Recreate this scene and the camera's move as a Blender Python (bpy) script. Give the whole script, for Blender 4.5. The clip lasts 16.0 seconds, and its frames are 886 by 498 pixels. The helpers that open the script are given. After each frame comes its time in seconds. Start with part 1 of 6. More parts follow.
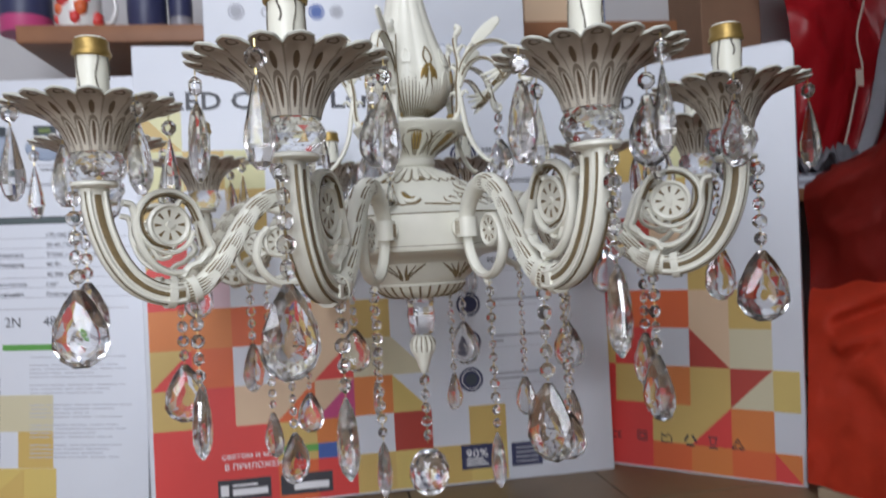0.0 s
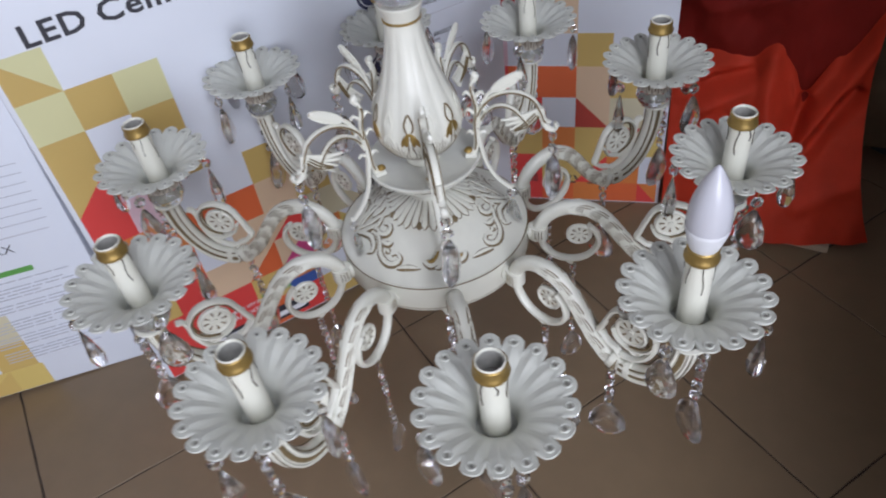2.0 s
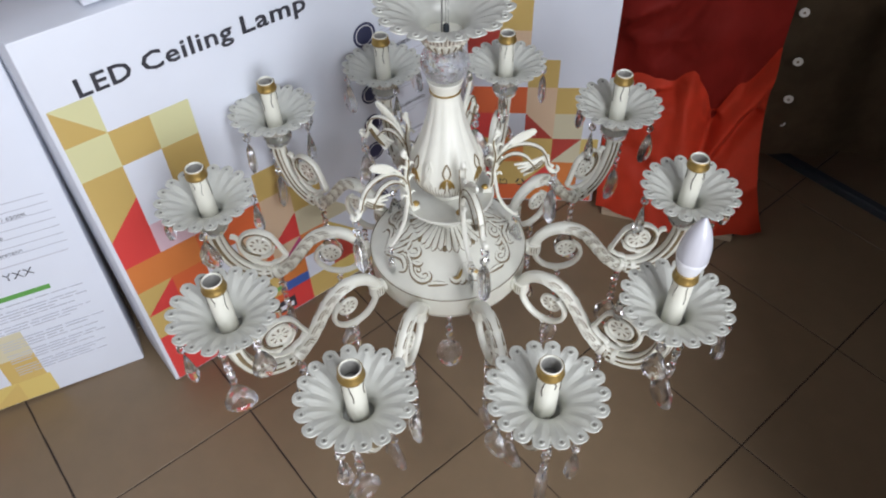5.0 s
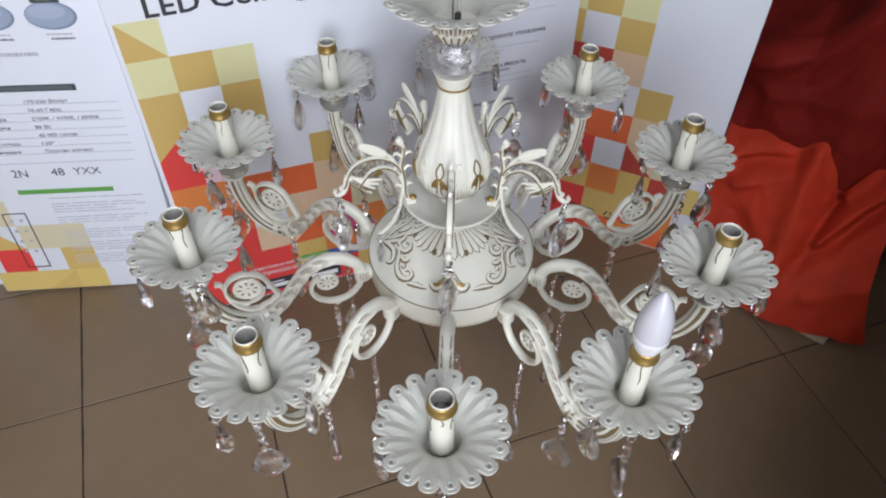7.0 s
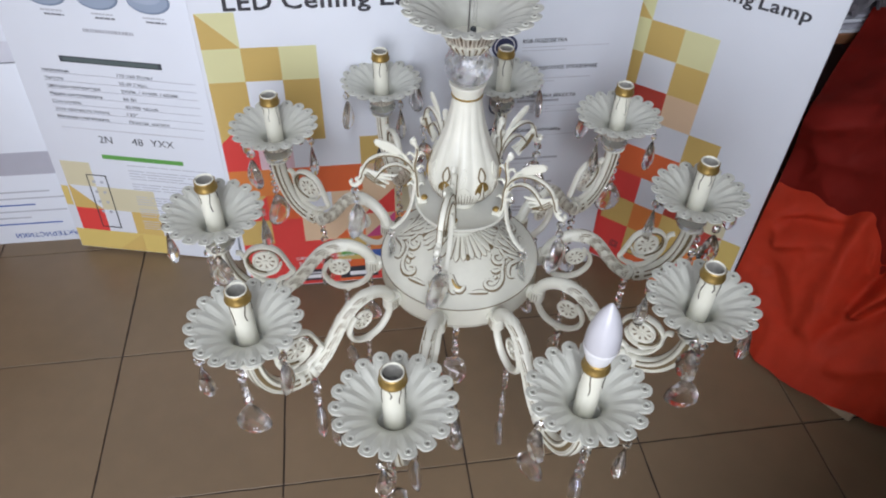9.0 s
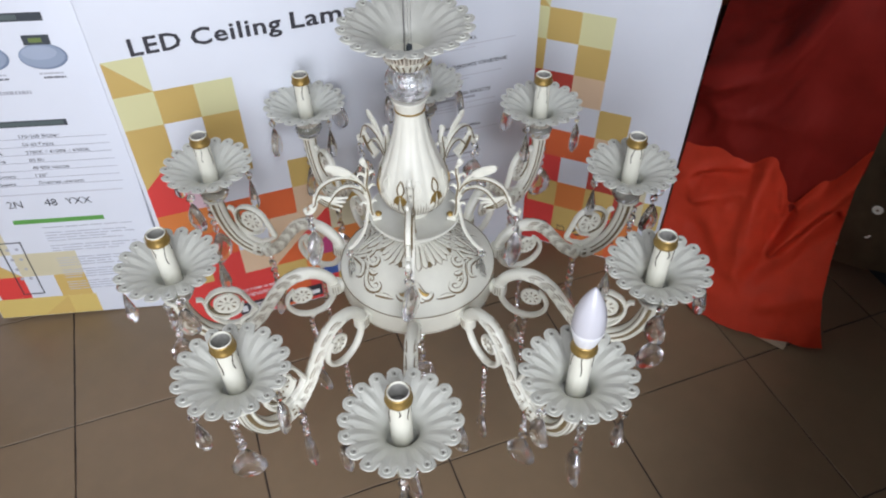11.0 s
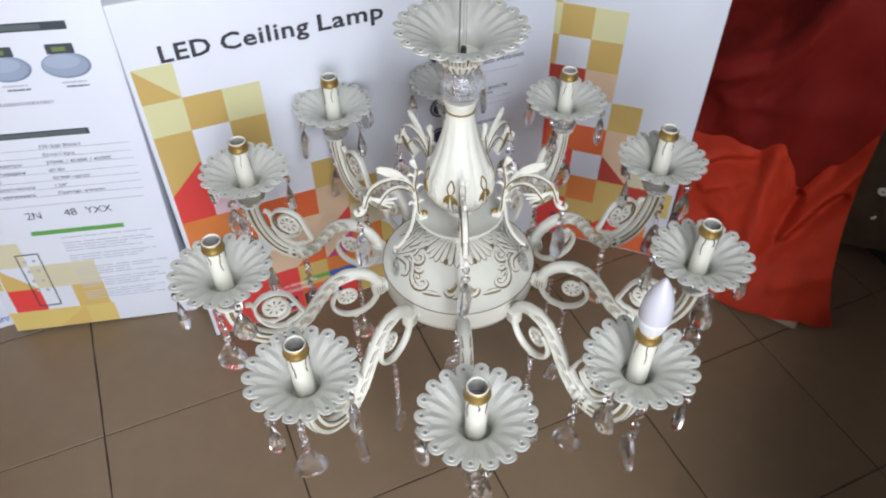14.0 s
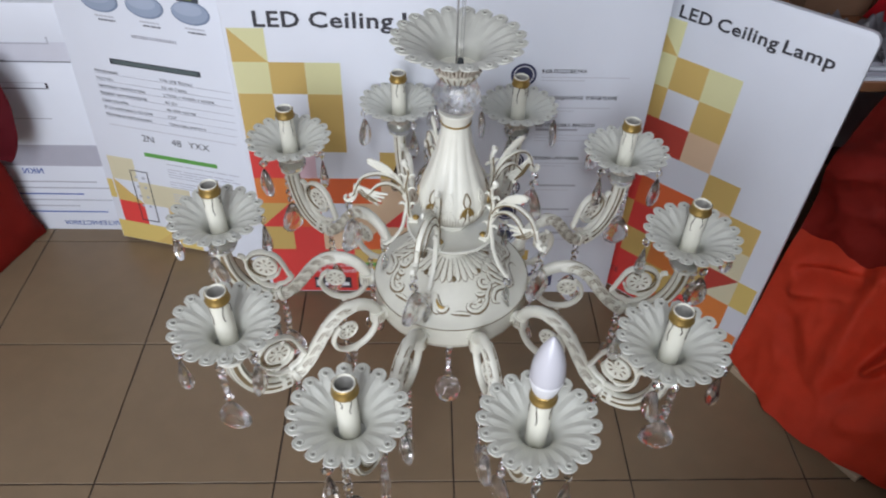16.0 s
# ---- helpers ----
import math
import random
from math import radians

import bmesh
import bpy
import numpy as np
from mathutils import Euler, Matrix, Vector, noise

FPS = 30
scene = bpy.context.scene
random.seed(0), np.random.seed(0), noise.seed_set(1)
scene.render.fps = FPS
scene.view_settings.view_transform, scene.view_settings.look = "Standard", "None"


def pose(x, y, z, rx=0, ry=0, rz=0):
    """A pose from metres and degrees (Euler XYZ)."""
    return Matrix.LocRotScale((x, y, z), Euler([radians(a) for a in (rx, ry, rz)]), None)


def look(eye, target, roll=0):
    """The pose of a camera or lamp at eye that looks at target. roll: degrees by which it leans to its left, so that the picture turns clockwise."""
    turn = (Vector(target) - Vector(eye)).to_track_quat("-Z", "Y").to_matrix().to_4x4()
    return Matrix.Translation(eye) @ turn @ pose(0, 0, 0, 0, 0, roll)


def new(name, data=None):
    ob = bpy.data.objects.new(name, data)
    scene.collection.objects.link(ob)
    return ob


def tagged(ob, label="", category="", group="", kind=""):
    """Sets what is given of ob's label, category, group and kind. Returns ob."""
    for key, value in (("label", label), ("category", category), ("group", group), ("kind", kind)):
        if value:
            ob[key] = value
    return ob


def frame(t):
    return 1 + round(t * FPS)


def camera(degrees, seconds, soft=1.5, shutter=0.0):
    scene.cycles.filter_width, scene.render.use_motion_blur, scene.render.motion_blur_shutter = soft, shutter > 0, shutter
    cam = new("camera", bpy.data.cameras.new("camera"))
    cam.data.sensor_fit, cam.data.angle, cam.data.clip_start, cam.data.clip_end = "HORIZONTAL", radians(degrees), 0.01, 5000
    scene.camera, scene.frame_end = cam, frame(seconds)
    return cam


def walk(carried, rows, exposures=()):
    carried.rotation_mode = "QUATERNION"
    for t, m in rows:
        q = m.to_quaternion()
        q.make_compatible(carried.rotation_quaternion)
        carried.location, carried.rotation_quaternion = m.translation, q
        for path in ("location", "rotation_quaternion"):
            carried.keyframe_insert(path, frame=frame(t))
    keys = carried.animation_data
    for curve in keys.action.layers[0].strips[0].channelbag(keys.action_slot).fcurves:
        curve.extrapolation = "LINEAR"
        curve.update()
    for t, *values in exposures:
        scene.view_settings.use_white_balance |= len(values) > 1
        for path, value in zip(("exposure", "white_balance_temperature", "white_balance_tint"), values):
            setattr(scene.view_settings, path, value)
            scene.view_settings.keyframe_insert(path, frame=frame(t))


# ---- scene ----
cam = camera(62.7, 16.0, soft=2.0, shutter=0.5)
PATH = [
    (0, (-0.093, -0.8, 0.394), (0.207, 1.177, 0.381), -3.1),
    (0.5, (-0.135, -0.753, 0.52), (0.27, 1.16, 0.102), -3.9),
    (1, (-0.182, -0.699, 0.714), (0.297, 1.056, -0.117), -6.0),
    (1.5, (-0.222, -0.635, 0.87), (0.386, 0.852, -0.321), -7.5),
    (2, (-0.274, -0.595, 1.006), (0.341, 0.709, -0.381), -8.6),
    (2.5, (-0.329, -0.573, 1.061), (0.296, 0.673, -0.374), -7.6),
    (3, (-0.4, -0.548, 1.118), (0.357, 0.595, -0.339), -5.9),
    (3.2, (-0.43, -0.551, 1.13), (0.376, 0.551, -0.332), -4.6),
    (5.3, (-0.451, -0.575, 1.195), (0.374, 0.5, -0.276), -1.0),
    (5.5, (-0.417, -0.593, 1.188), (0.348, 0.526, -0.283), -1.1),
    (6, (-0.327, -0.65, 1.173), (0.234, 0.607, -0.277), -0.5),
    (6.5, (-0.26, -0.66, 1.159), (0.175, 0.64, -0.297), -1.1),
    (7, (-0.226, -0.643, 1.148), (0.206, 0.653, -0.313), 0.3),
    (7.5, (-0.182, -0.681, 1.148), (0.105, 0.66, -0.308), 2.1),
    (8, (-0.141, -0.718, 1.15), (0.071, 0.667, -0.277), 2.0),
    (8.2, (-0.129, -0.727, 1.151), (0.068, 0.678, -0.258), 1.7),
    (10.3, (-0.14, -0.741, 1.169), (0.152, 0.672, -0.216), -0.2),
    (10.5, (-0.156, -0.734, 1.174), (0.188, 0.662, -0.216), -0.6),
    (11, (-0.205, -0.721, 1.184), (0.253, 0.628, -0.22), -0.9),
    (11.5, (-0.26, -0.712, 1.188), (0.29, 0.584, -0.234), -0.2),
    (12, (-0.304, -0.698, 1.19), (0.329, 0.556, -0.234), 1.1),
    (12.5, (-0.345, -0.679, 1.194), (0.328, 0.541, -0.241), 1.8),
    (13, (-0.365, -0.67, 1.198), (0.303, 0.555, -0.235), 1.0),
    (13.5, (-0.355, -0.674, 1.201), (0.299, 0.562, -0.229), 0.7),
    (14, (-0.31, -0.69, 1.202), (0.229, 0.613, -0.217), -0.4),
    (14.5, (-0.215, -0.721, 1.195), (0.149, 0.657, -0.207), 1.1),
    (15, (-0.129, -0.749, 1.192), (-0.005, 0.692, -0.188), 1.2),
    (15.5, (-0.064, -0.762, 1.188), (-0.053, 0.699, -0.179), 1.3),
    (16, (-0.023, -0.758, 1.18), (-0.003, 0.704, -0.185), 1.2),
]
walk(cam, [(t, look(eye, target, roll)) for t, eye, target, roll in PATH], exposures=[
    (0.0, -0.36, 6500, 10), (0.5, -0.58, 6180, 14), (1.0, -0.80, 6150, 14), (1.5, -0.58, 6350, 11), (2.0, -0.44, 6250, 13), (2.5, -0.43, 6300, 12), (3.0, -0.32, 6500, 10), (5.5, -0.15, 6500, 10), (6.0, -0.26, 6500, 10), (7.0, -0.21, 6500, 10),
    (8.0, -0.27, 6500, 10), (10.5, -0.15, 6500, 10), (11.0, -0.15, 6500, 10), (12.5, 0.06, 6500, 10), (13.5, 0.04, 6500, 10), (14.5, -0.15, 6500, 10), (16.0, -0.32, 6500, 10)])

# ---------------------------------------------------------------- light
world = bpy.data.worlds.new("daylight")
scene.world = world
world.use_nodes = True
_n, _l = world.node_tree.nodes, world.node_tree.links
_sky = _n.new("ShaderNodeTexSky")
_sky.sky_type, _sky.sun_disc, _sky.sun_elevation, _sky.sun_rotation = "NISHITA", False, radians(40), radians(200)
_bg = _n["Background"]
_bg.inputs[1].default_value = 0.10
_l.new(_sky.outputs[0], _bg.inputs[0])


def area(name, eye, target, sx, sy, watts, colour):
    d = bpy.data.lights.new(name, "AREA")
    d.shape, d.size, d.size_y, d.energy, d.color = "RECTANGLE", sx, sy, watts, colour
    o = new(name, d)
    o.matrix_world = look(eye, target)
    return o


# the open shop front behind the camera, and the tube lamp on the ceiling
area("daylight_in_doorway", (-0.98, -3.12, 1.32), (-0.58, 0.0, 0.9), 1.8, 1.95, 88, (0.86, 0.90, 1.0))
area("ceiling_tube_light", (-0.32, -2.30, 2.62), (-0.32, -2.30, 0.0), 0.6, 0.9, 58, (0.88, 0.92, 1.0))

# ---------------------------------------------------------------- materials


def mat(name, colour, rough=0.5, metal=0.0, var=0.06, scale=30.0, bump=0.0, bscale=200.0, coat=0.0, sheen=0.0, stain=0.0, spec=0.5):
    m = bpy.data.materials.new(name)
    m.use_nodes = True
    n, l = m.node_tree.nodes, m.node_tree.links
    b = n["Principled BSDF"]
    b.inputs["Roughness"].default_value, b.inputs["Metallic"].default_value = rough, metal
    b.inputs["Coat Weight"].default_value, b.inputs["Coat Roughness"].default_value = coat, 0.15
    b.inputs["Sheen Weight"].default_value = sheen
    b.inputs["Specular IOR Level"].default_value = spec
    co = n.new("ShaderNodeTexCoord")
    t1 = n.new("ShaderNodeTexNoise")
    t1.inputs["Scale"].default_value, t1.inputs["Detail"].default_value = scale, 4
    t2 = n.new("ShaderNodeTexNoise")
    t2.inputs["Scale"].default_value, t2.inputs["Detail"].default_value = scale / 9, 3
    add = n.new("ShaderNodeMath")
    add.operation = "ADD"
    for t in (t1, t2):
        l.new(co.outputs["Object"], t.inputs["Vector"])
    l.new(t1.outputs["Fac"], add.inputs[0])
    l.new(t2.outputs["Fac"], add.inputs[1])
    ramp = n.new("ShaderNodeMapRange")
    ramp.inputs["From Min"].default_value, ramp.inputs["From Max"].default_value = 0.6, 1.4
    ramp.inputs["To Min"].default_value, ramp.inputs["To Max"].default_value = 1 - var, 1 + var
    l.new(add.outputs[0], ramp.inputs["Value"])
    mul = n.new("ShaderNodeVectorMath")
    mul.operation = "SCALE"
    mul.inputs[0].default_value = colour
    l.new(ramp.outputs[0], mul.inputs["Scale"])
    l.new(mul.outputs[0], b.inputs["Base Color"])
    if stain:
        rr = n.new("ShaderNodeMapRange")
        rr.inputs["From Min"].default_value, rr.inputs["From Max"].default_value = 0.35, 0.7
        rr.inputs["To Min"].default_value, rr.inputs["To Max"].default_value = max(0.03, rough - stain), rough + stain
        l.new(t2.outputs["Fac"], rr.inputs["Value"])
        l.new(rr.outputs[0], b.inputs["Roughness"])
    if bump:
        t3 = n.new("ShaderNodeTexNoise")
        t3.inputs["Scale"].default_value, t3.inputs["Detail"].default_value = bscale, 3
        l.new(co.outputs["Object"], t3.inputs["Vector"])
        bp = n.new("ShaderNodeBump")
        bp.inputs["Strength"].default_value, bp.inputs["Distance"].default_value = bump, 0.001
        l.new(t3.outputs["Fac"], bp.inputs["Height"])
        l.new(bp.outputs[0], b.inputs["Normal"])
    return m


def crystal(name, clear=0.3, tint=(1, 1, 1), ior=1.52):
    m = bpy.data.materials.new(name)
    m.use_nodes = True
    n, l = m.node_tree.nodes, m.node_tree.links
    b = n["Principled BSDF"]
    b.inputs["Base Color"].default_value = (*tint, 1)
    b.inputs["Roughness"].default_value, b.inputs["IOR"].default_value = 0.0, ior
    b.inputs["Transmission Weight"].default_value = 1.0
    tr = n.new("ShaderNodeBsdfTransparent")
    mx = n.new("ShaderNodeMixShader")
    mx.inputs[0].default_value = clear
    l.new(b.outputs[0], mx.inputs[1])
    l.new(tr.outputs[0], mx.inputs[2])
    l.new(mx.outputs[0], n["Material Output"].inputs["Surface"])
    return m


CREAM = mat("cream_paint", (0.775, 0.770, 0.675), 0.36, var=0.05, scale=60, bump=0.15, bscale=300, coat=0.12)
BROWN = mat("antique_brown_glaze", (0.190, 0.140, 0.070), 0.5, var=0.35, scale=120, bump=0.2, bscale=400)
GOLD = mat("gold_paint", (0.40, 0.27, 0.085), 0.42, 0.70, var=0.2, scale=150, bump=0.2, bscale=500)
DISH = mat("pearl_grey_paint", (0.72, 0.72, 0.65), 0.34, 0.0, var=0.05, scale=70, bump=0.1)
IVORY = mat("ivory_candle_plastic", (0.80, 0.79, 0.68), 0.38, var=0.03, scale=40)
SLEEVEIN = mat("grey_sleeve_inside", (0.42, 0.41, 0.38), 0.5, var=0.2, scale=200)
DRIP = mat("dark_drip_paint", (0.10, 0.085, 0.06), 0.5, var=0.3, scale=300)
WHITEPL = mat("white_bulb_plastic", (0.82, 0.83, 0.86), 0.3, var=0.01)
FROST = mat("frosted_bulb_dome", (0.62, 0.62, 0.67), 0.25, var=0.02, scale=20, coat=0.4)
CRYSTAL = crystal("clear_crystal", 0.03, (1, 1, 1), 1.70)
CLEARBALL = crystal("clear_ball_glass", 0.50, (0.98, 0.99, 1.0), 1.45)
BALLGLASS = crystal("cut_glass", 0.12, (0.98, 0.99, 1.0))
WIRE = mat("gilt_wire", (0.70, 0.56, 0.25), 0.3, 0.9)
CABLE = crystal("clear_cable", 0.5, (0.9, 0.9, 0.9), 1.4)
METALW = mat("steel_wire", (0.35, 0.34, 0.33), 0.35, 0.8)
CARD = mat("white_carton", (0.70, 0.73, 0.795), 0.42, var=0.025, scale=12, bump=0.06, bscale=60, stain=0.06)
CARDE = mat("carton_cut_edge", (0.55, 0.53, 0.50), 0.8, var=0.1, scale=200)
INK = mat("black_ink", (0.035, 0.035, 0.045), 0.45, var=0.1)
DKGREYINK = mat("dark_grey_ink", (0.17, 0.175, 0.20), 0.5, var=0.1)
GREYINK = mat("grey_ink", (0.40, 0.41, 0.46), 0.5, var=0.1)
NAVY = mat("navy_ink", (0.035, 0.04, 0.10), 0.4, var=0.1)
BLUEINK = mat("blue_ink", (0.05, 0.11, 0.36), 0.4, var=0.1)
GREEN = mat("green_ink", (0.11, 0.33, 0.07), 0.45, var=0.08)
MIDGREY = mat("mid_grey_print", (0.47, 0.48, 0.53), 0.45, var=0.1)
FAINT = mat("faint_grey_print", (0.55, 0.56, 0.61), 0.45, var=0.06)
DKGREEN = mat("dark_slate_ink", (0.050, 0.062, 0.075), 0.45, var=0.1)
PALE = mat("pale_yellow_print", (0.67, 0.65, 0.36), 0.42, var=0.03, scale=12)
AMBER = mat("amber_print", (0.57, 0.40, 0.13), 0.42, var=0.04, scale=12)
YELLOW = mat("yellow_print", (0.62, 0.47, 0.15), 0.42, var=0.04, scale=12)
ORANGE = mat("orange_print", (0.64, 0.20, 0.05), 0.42, var=0.04, scale=12)
DKORANGE = mat("deep_orange_print", (0.66, 0.13, 0.04), 0.42, var=0.04, scale=12)
RED = mat("red_print", (0.66, 0.055, 0.05), 0.42, var=0.04, scale=12)
DKRED = mat("dark_red_print", (0.42, 0.05, 0.035), 0.42, var=0.04, scale=12)
PINK = mat("pink_print", (0.70, 0.50, 0.56), 0.42, var=0.03, scale=12)
MAGENTA = mat("magenta_print", (0.52, 0.06, 0.20), 0.42, var=0.04, scale=12)
TAN = mat("tan_print", (0.66, 0.48, 0.32), 0.42, var=0.04, scale=12)
KHAKI = mat("khaki_print", (0.60, 0.55, 0.38), 0.42, var=0.04, scale=12)
WHITEINK = mat("white_ink", (0.80, 0.80, 0.82), 0.45, var=0.02)
LAMPRIM = mat("lamp_picture_rim", (0.19, 0.24, 0.33), 0.4, var=0.15, scale=14)
TAGGREEN = mat("olive_green_print", (0.16, 0.22, 0.07), 0.45, var=0.1)
SLATE = mat("slate_green_print", (0.10, 0.13, 0.13), 0.45, var=0.12)
BLUEGREY = mat("lamp_picture_blue_grey", (0.30, 0.36, 0.47), 0.4, var=0.12, scale=14)
LAMPSHINE = mat("lamp_picture_pale_blue", (0.37, 0.43, 0.54), 0.4, var=0.1, scale=14)
# the carton's white, darkened for a flap in shade
FLAP = mat("shaded_carton_flap", (0.59, 0.60, 0.67), 0.45, var=0.04)
GREYBAND = mat("grey_print_band", (0.40, 0.40, 0.46), 0.45, var=0.04)
TILE = mat("brown_floor_tile", (0.212, 0.149, 0.088), 0.42, var=0.09, scale=20, bump=0.08, bscale=90, stain=0.08)
GROUT = mat("dark_grout", (0.045, 0.032, 0.026), 0.9, var=0.3, scale=80, bump=0.5)
REDCLOTH = mat("red_bag_fabric", (0.73, 0.068, 0.030), 0.55, var=0.16, scale=22, bump=0.45, bscale=380, spec=0.22)
# striped bag's dark red; on the red bag's upper fold, shade as colour
MAROON = mat("maroon_and_shaded_red_cloth", (0.33, 0.025, 0.018), 0.55, var=0.22, scale=18, bump=0.45, bscale=380, spec=0.15)
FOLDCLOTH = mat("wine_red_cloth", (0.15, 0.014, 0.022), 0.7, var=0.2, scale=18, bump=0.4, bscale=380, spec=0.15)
REDSHEET = mat("bright_red_plastic_sheet", (0.60, 0.02, 0.03), 0.3, var=0.08, scale=10, bump=0.4, bscale=40)
BROWNCLOTH = mat("brown_coat_cloth", (0.125, 0.086, 0.048), 0.85, var=0.3, scale=30, bump=0.5, bscale=600)
BUTTON = mat("white_button", (0.70, 0.68, 0.62), 0.35, var=0.03)
WOOD = mat("brown_shelf_wood", (0.26, 0.115, 0.055), 0.45, var=0.22, scale=18, bump=0.1)
WALL = mat("grey_wall_paint", (0.52, 0.51, 0.52), 0.8, var=0.07, scale=8, bump=0.2, bscale=120)
# dark so that little light bounces back into the right-hand corner
DARKWALL = mat("dark_low_bounce_wall", (0.06, 0.045, 0.05), 0.8, var=0.1, scale=8, bump=0.2, bscale=120)
CEIL = mat("white_ceiling_paint", (0.74, 0.74, 0.75), 0.9, var=0.04, scale=6)
CBOARD = mat("brown_cardboard", (0.22, 0.125, 0.075), 0.8, var=0.12, scale=14, bump=0.2, bscale=120)
BEIGE = mat("beige_cardboard", (0.42, 0.32, 0.22), 0.8, var=0.1, scale=14)
PORCELAIN = mat("white_porcelain", (0.75, 0.74, 0.72), 0.2, var=0.02, coat=0.4)
GREYPL = mat("grey_crumpled_plastic", (0.26, 0.25, 0.28), 0.25, var=0.4, scale=40, bump=0.5, bscale=60)
DARKBAR = mat("dark_slate_metal", (0.035, 0.045, 0.055), 0.5, var=0.2)
TWINE = mat("pale_twine", (0.55, 0.45, 0.38), 0.8, var=0.1)


def cup_paint():
    """Pearl paint with brown slots and arches in the petals of the cup's outside, laid by the mesh's own map."""
    m = mat("pearl_cup_paint", (0.61, 0.615, 0.555), 0.40, 0.05, var=0.06, scale=70, bump=0.0, coat=0.05)
    n, l = m.node_tree.nodes, m.node_tree.links
    b = n["Principled BSDF"]
    base = b.inputs["Base Color"].links[0].from_socket
    uv = n.new("ShaderNodeUVMap")
    sep = n.new("ShaderNodeSeparateXYZ")
    l.new(uv.outputs[0], sep.inputs[0])

    def math(op, a, c=None):
        k = n.new("ShaderNodeMath")
        k.operation = op
        for i, s in enumerate((a, c)):
            if s is None:
                continue
            if isinstance(s, (int, float)):
                k.inputs[i].default_value = s
            else:
                l.new(s, k.inputs[i])
        return k.outputs[0]
    fr = math("FRACT", sep.outputs[0])
    dx = math("ABSOLUTE", math("SUBTRACT", fr, 0.5))

    def slot(v0, hv, hu):
        a = math("DIVIDE", dx, hu)
        c = math("DIVIDE", math("SUBTRACT", sep.outputs[1], v0), hv)
        return math("LESS_THAN", math("ADD", math("MULTIPLY", a, a), math("MULTIPLY", c, c)), 1.0)
    outside = math("GREATER_THAN", sep.outputs[1], 0.0)
    s = math("MAXIMUM", slot(0.60, 0.10, 0.15), slot(0.24, 0.17, 0.15))
    s = math("MAXIMUM", s, math("SUBTRACT", slot(0.905, 0.055, 0.20), slot(0.905, 0.035, 0.12)))
    arch = math("SUBTRACT", slot(0.16, 0.33, 0.46), slot(0.14, 0.28, 0.36))
    s = math("MAXIMUM", s, math("MULTIPLY", arch, 0.75))
    s = math("MAXIMUM", s, math("MULTIPLY", math("GREATER_THAN", dx, 0.46), 0.55))

    def blend(f, a, c):
        mix = n.new("ShaderNodeMix")
        mix.data_type = "RGBA"
        l.new(f, mix.inputs["Factor"])
        for k, v in (("A", a), ("B", c)):
            if isinstance(v, tuple):
                mix.inputs[k].default_value = v
            else:
                l.new(v, mix.inputs[k])
        return mix.outputs["Result"]
    wash = math("MULTIPLY", math("SUBTRACT", sep.outputs[1], 0.36), 4.0)
    wash.node.use_clamp = True
    skin = blend(s, blend(wash, (0.66, 0.62, 0.53, 1), (0.43, 0.37, 0.31, 1)), (0.12, 0.080, 0.048, 1))
    l.new(blend(outside, base, skin), b.inputs["Base Color"])
    return m


CUP = cup_paint()
EYELET = mat("grey_eyelet_shadow", (0.26, 0.25, 0.22), 0.5, var=0.1)

# ---------------------------------------------------------------- mesh helpers


def mesh_of(bm, name, material, smooth_deg=40):
    me = bpy.data.meshes.new(name)
    bmesh.ops.recalc_face_normals(bm, faces=bm.faces)
    bm.to_mesh(me)
    bm.free()
    for m_ in (material if isinstance(material, (list, tuple)) else [material]):
        me.materials.append(m_)
    if smooth_deg:
        me.shade_smooth()
        me.set_sharp_from_angle(angle=radians(smooth_deg))
    return me


def part(name, bm, material, parent, label="", smooth_deg=40, m=None):
    """Links a bmesh, or a mesh that is there already, as one mesh object under a thing or a part."""
    me = bm if isinstance(bm, bpy.types.Mesh) else mesh_of(bm, name, material, smooth_deg)
    o = new(name, me)
    o.parent = parent
    if m is not None:
        o.matrix_basis = m
    return tagged(o, label)


def thing(name, label, category, m=None, group="", kind=""):
    o = new(name)
    o.empty_display_size = 0.05
    if m is not None:
        o.matrix_world = m
    return tagged(o, label, category, group, kind)


def smooth(pts, n=6, closed=False):
    p = [Vector(q) for q in pts]
    out, k = [], len(p)
    for i in range(k if closed else k - 1):
        a, b = p[i - 1] if (i or closed) else p[0] * 2 - p[1], p[i]
        c = p[(i + 1) % k]
        d = p[(i + 2) % k] if (closed or i + 2 < k) else c * 2 - b
        for j in range(n):
            t = j / n
            out.append(0.5 * ((2 * b) + (c - a) * t + (2 * a - 5 * b + 4 * c - d) * t * t + (3 * b - a - 3 * c + d) * t ** 3))
    if not closed:
        out.append(p[-1])
    return out


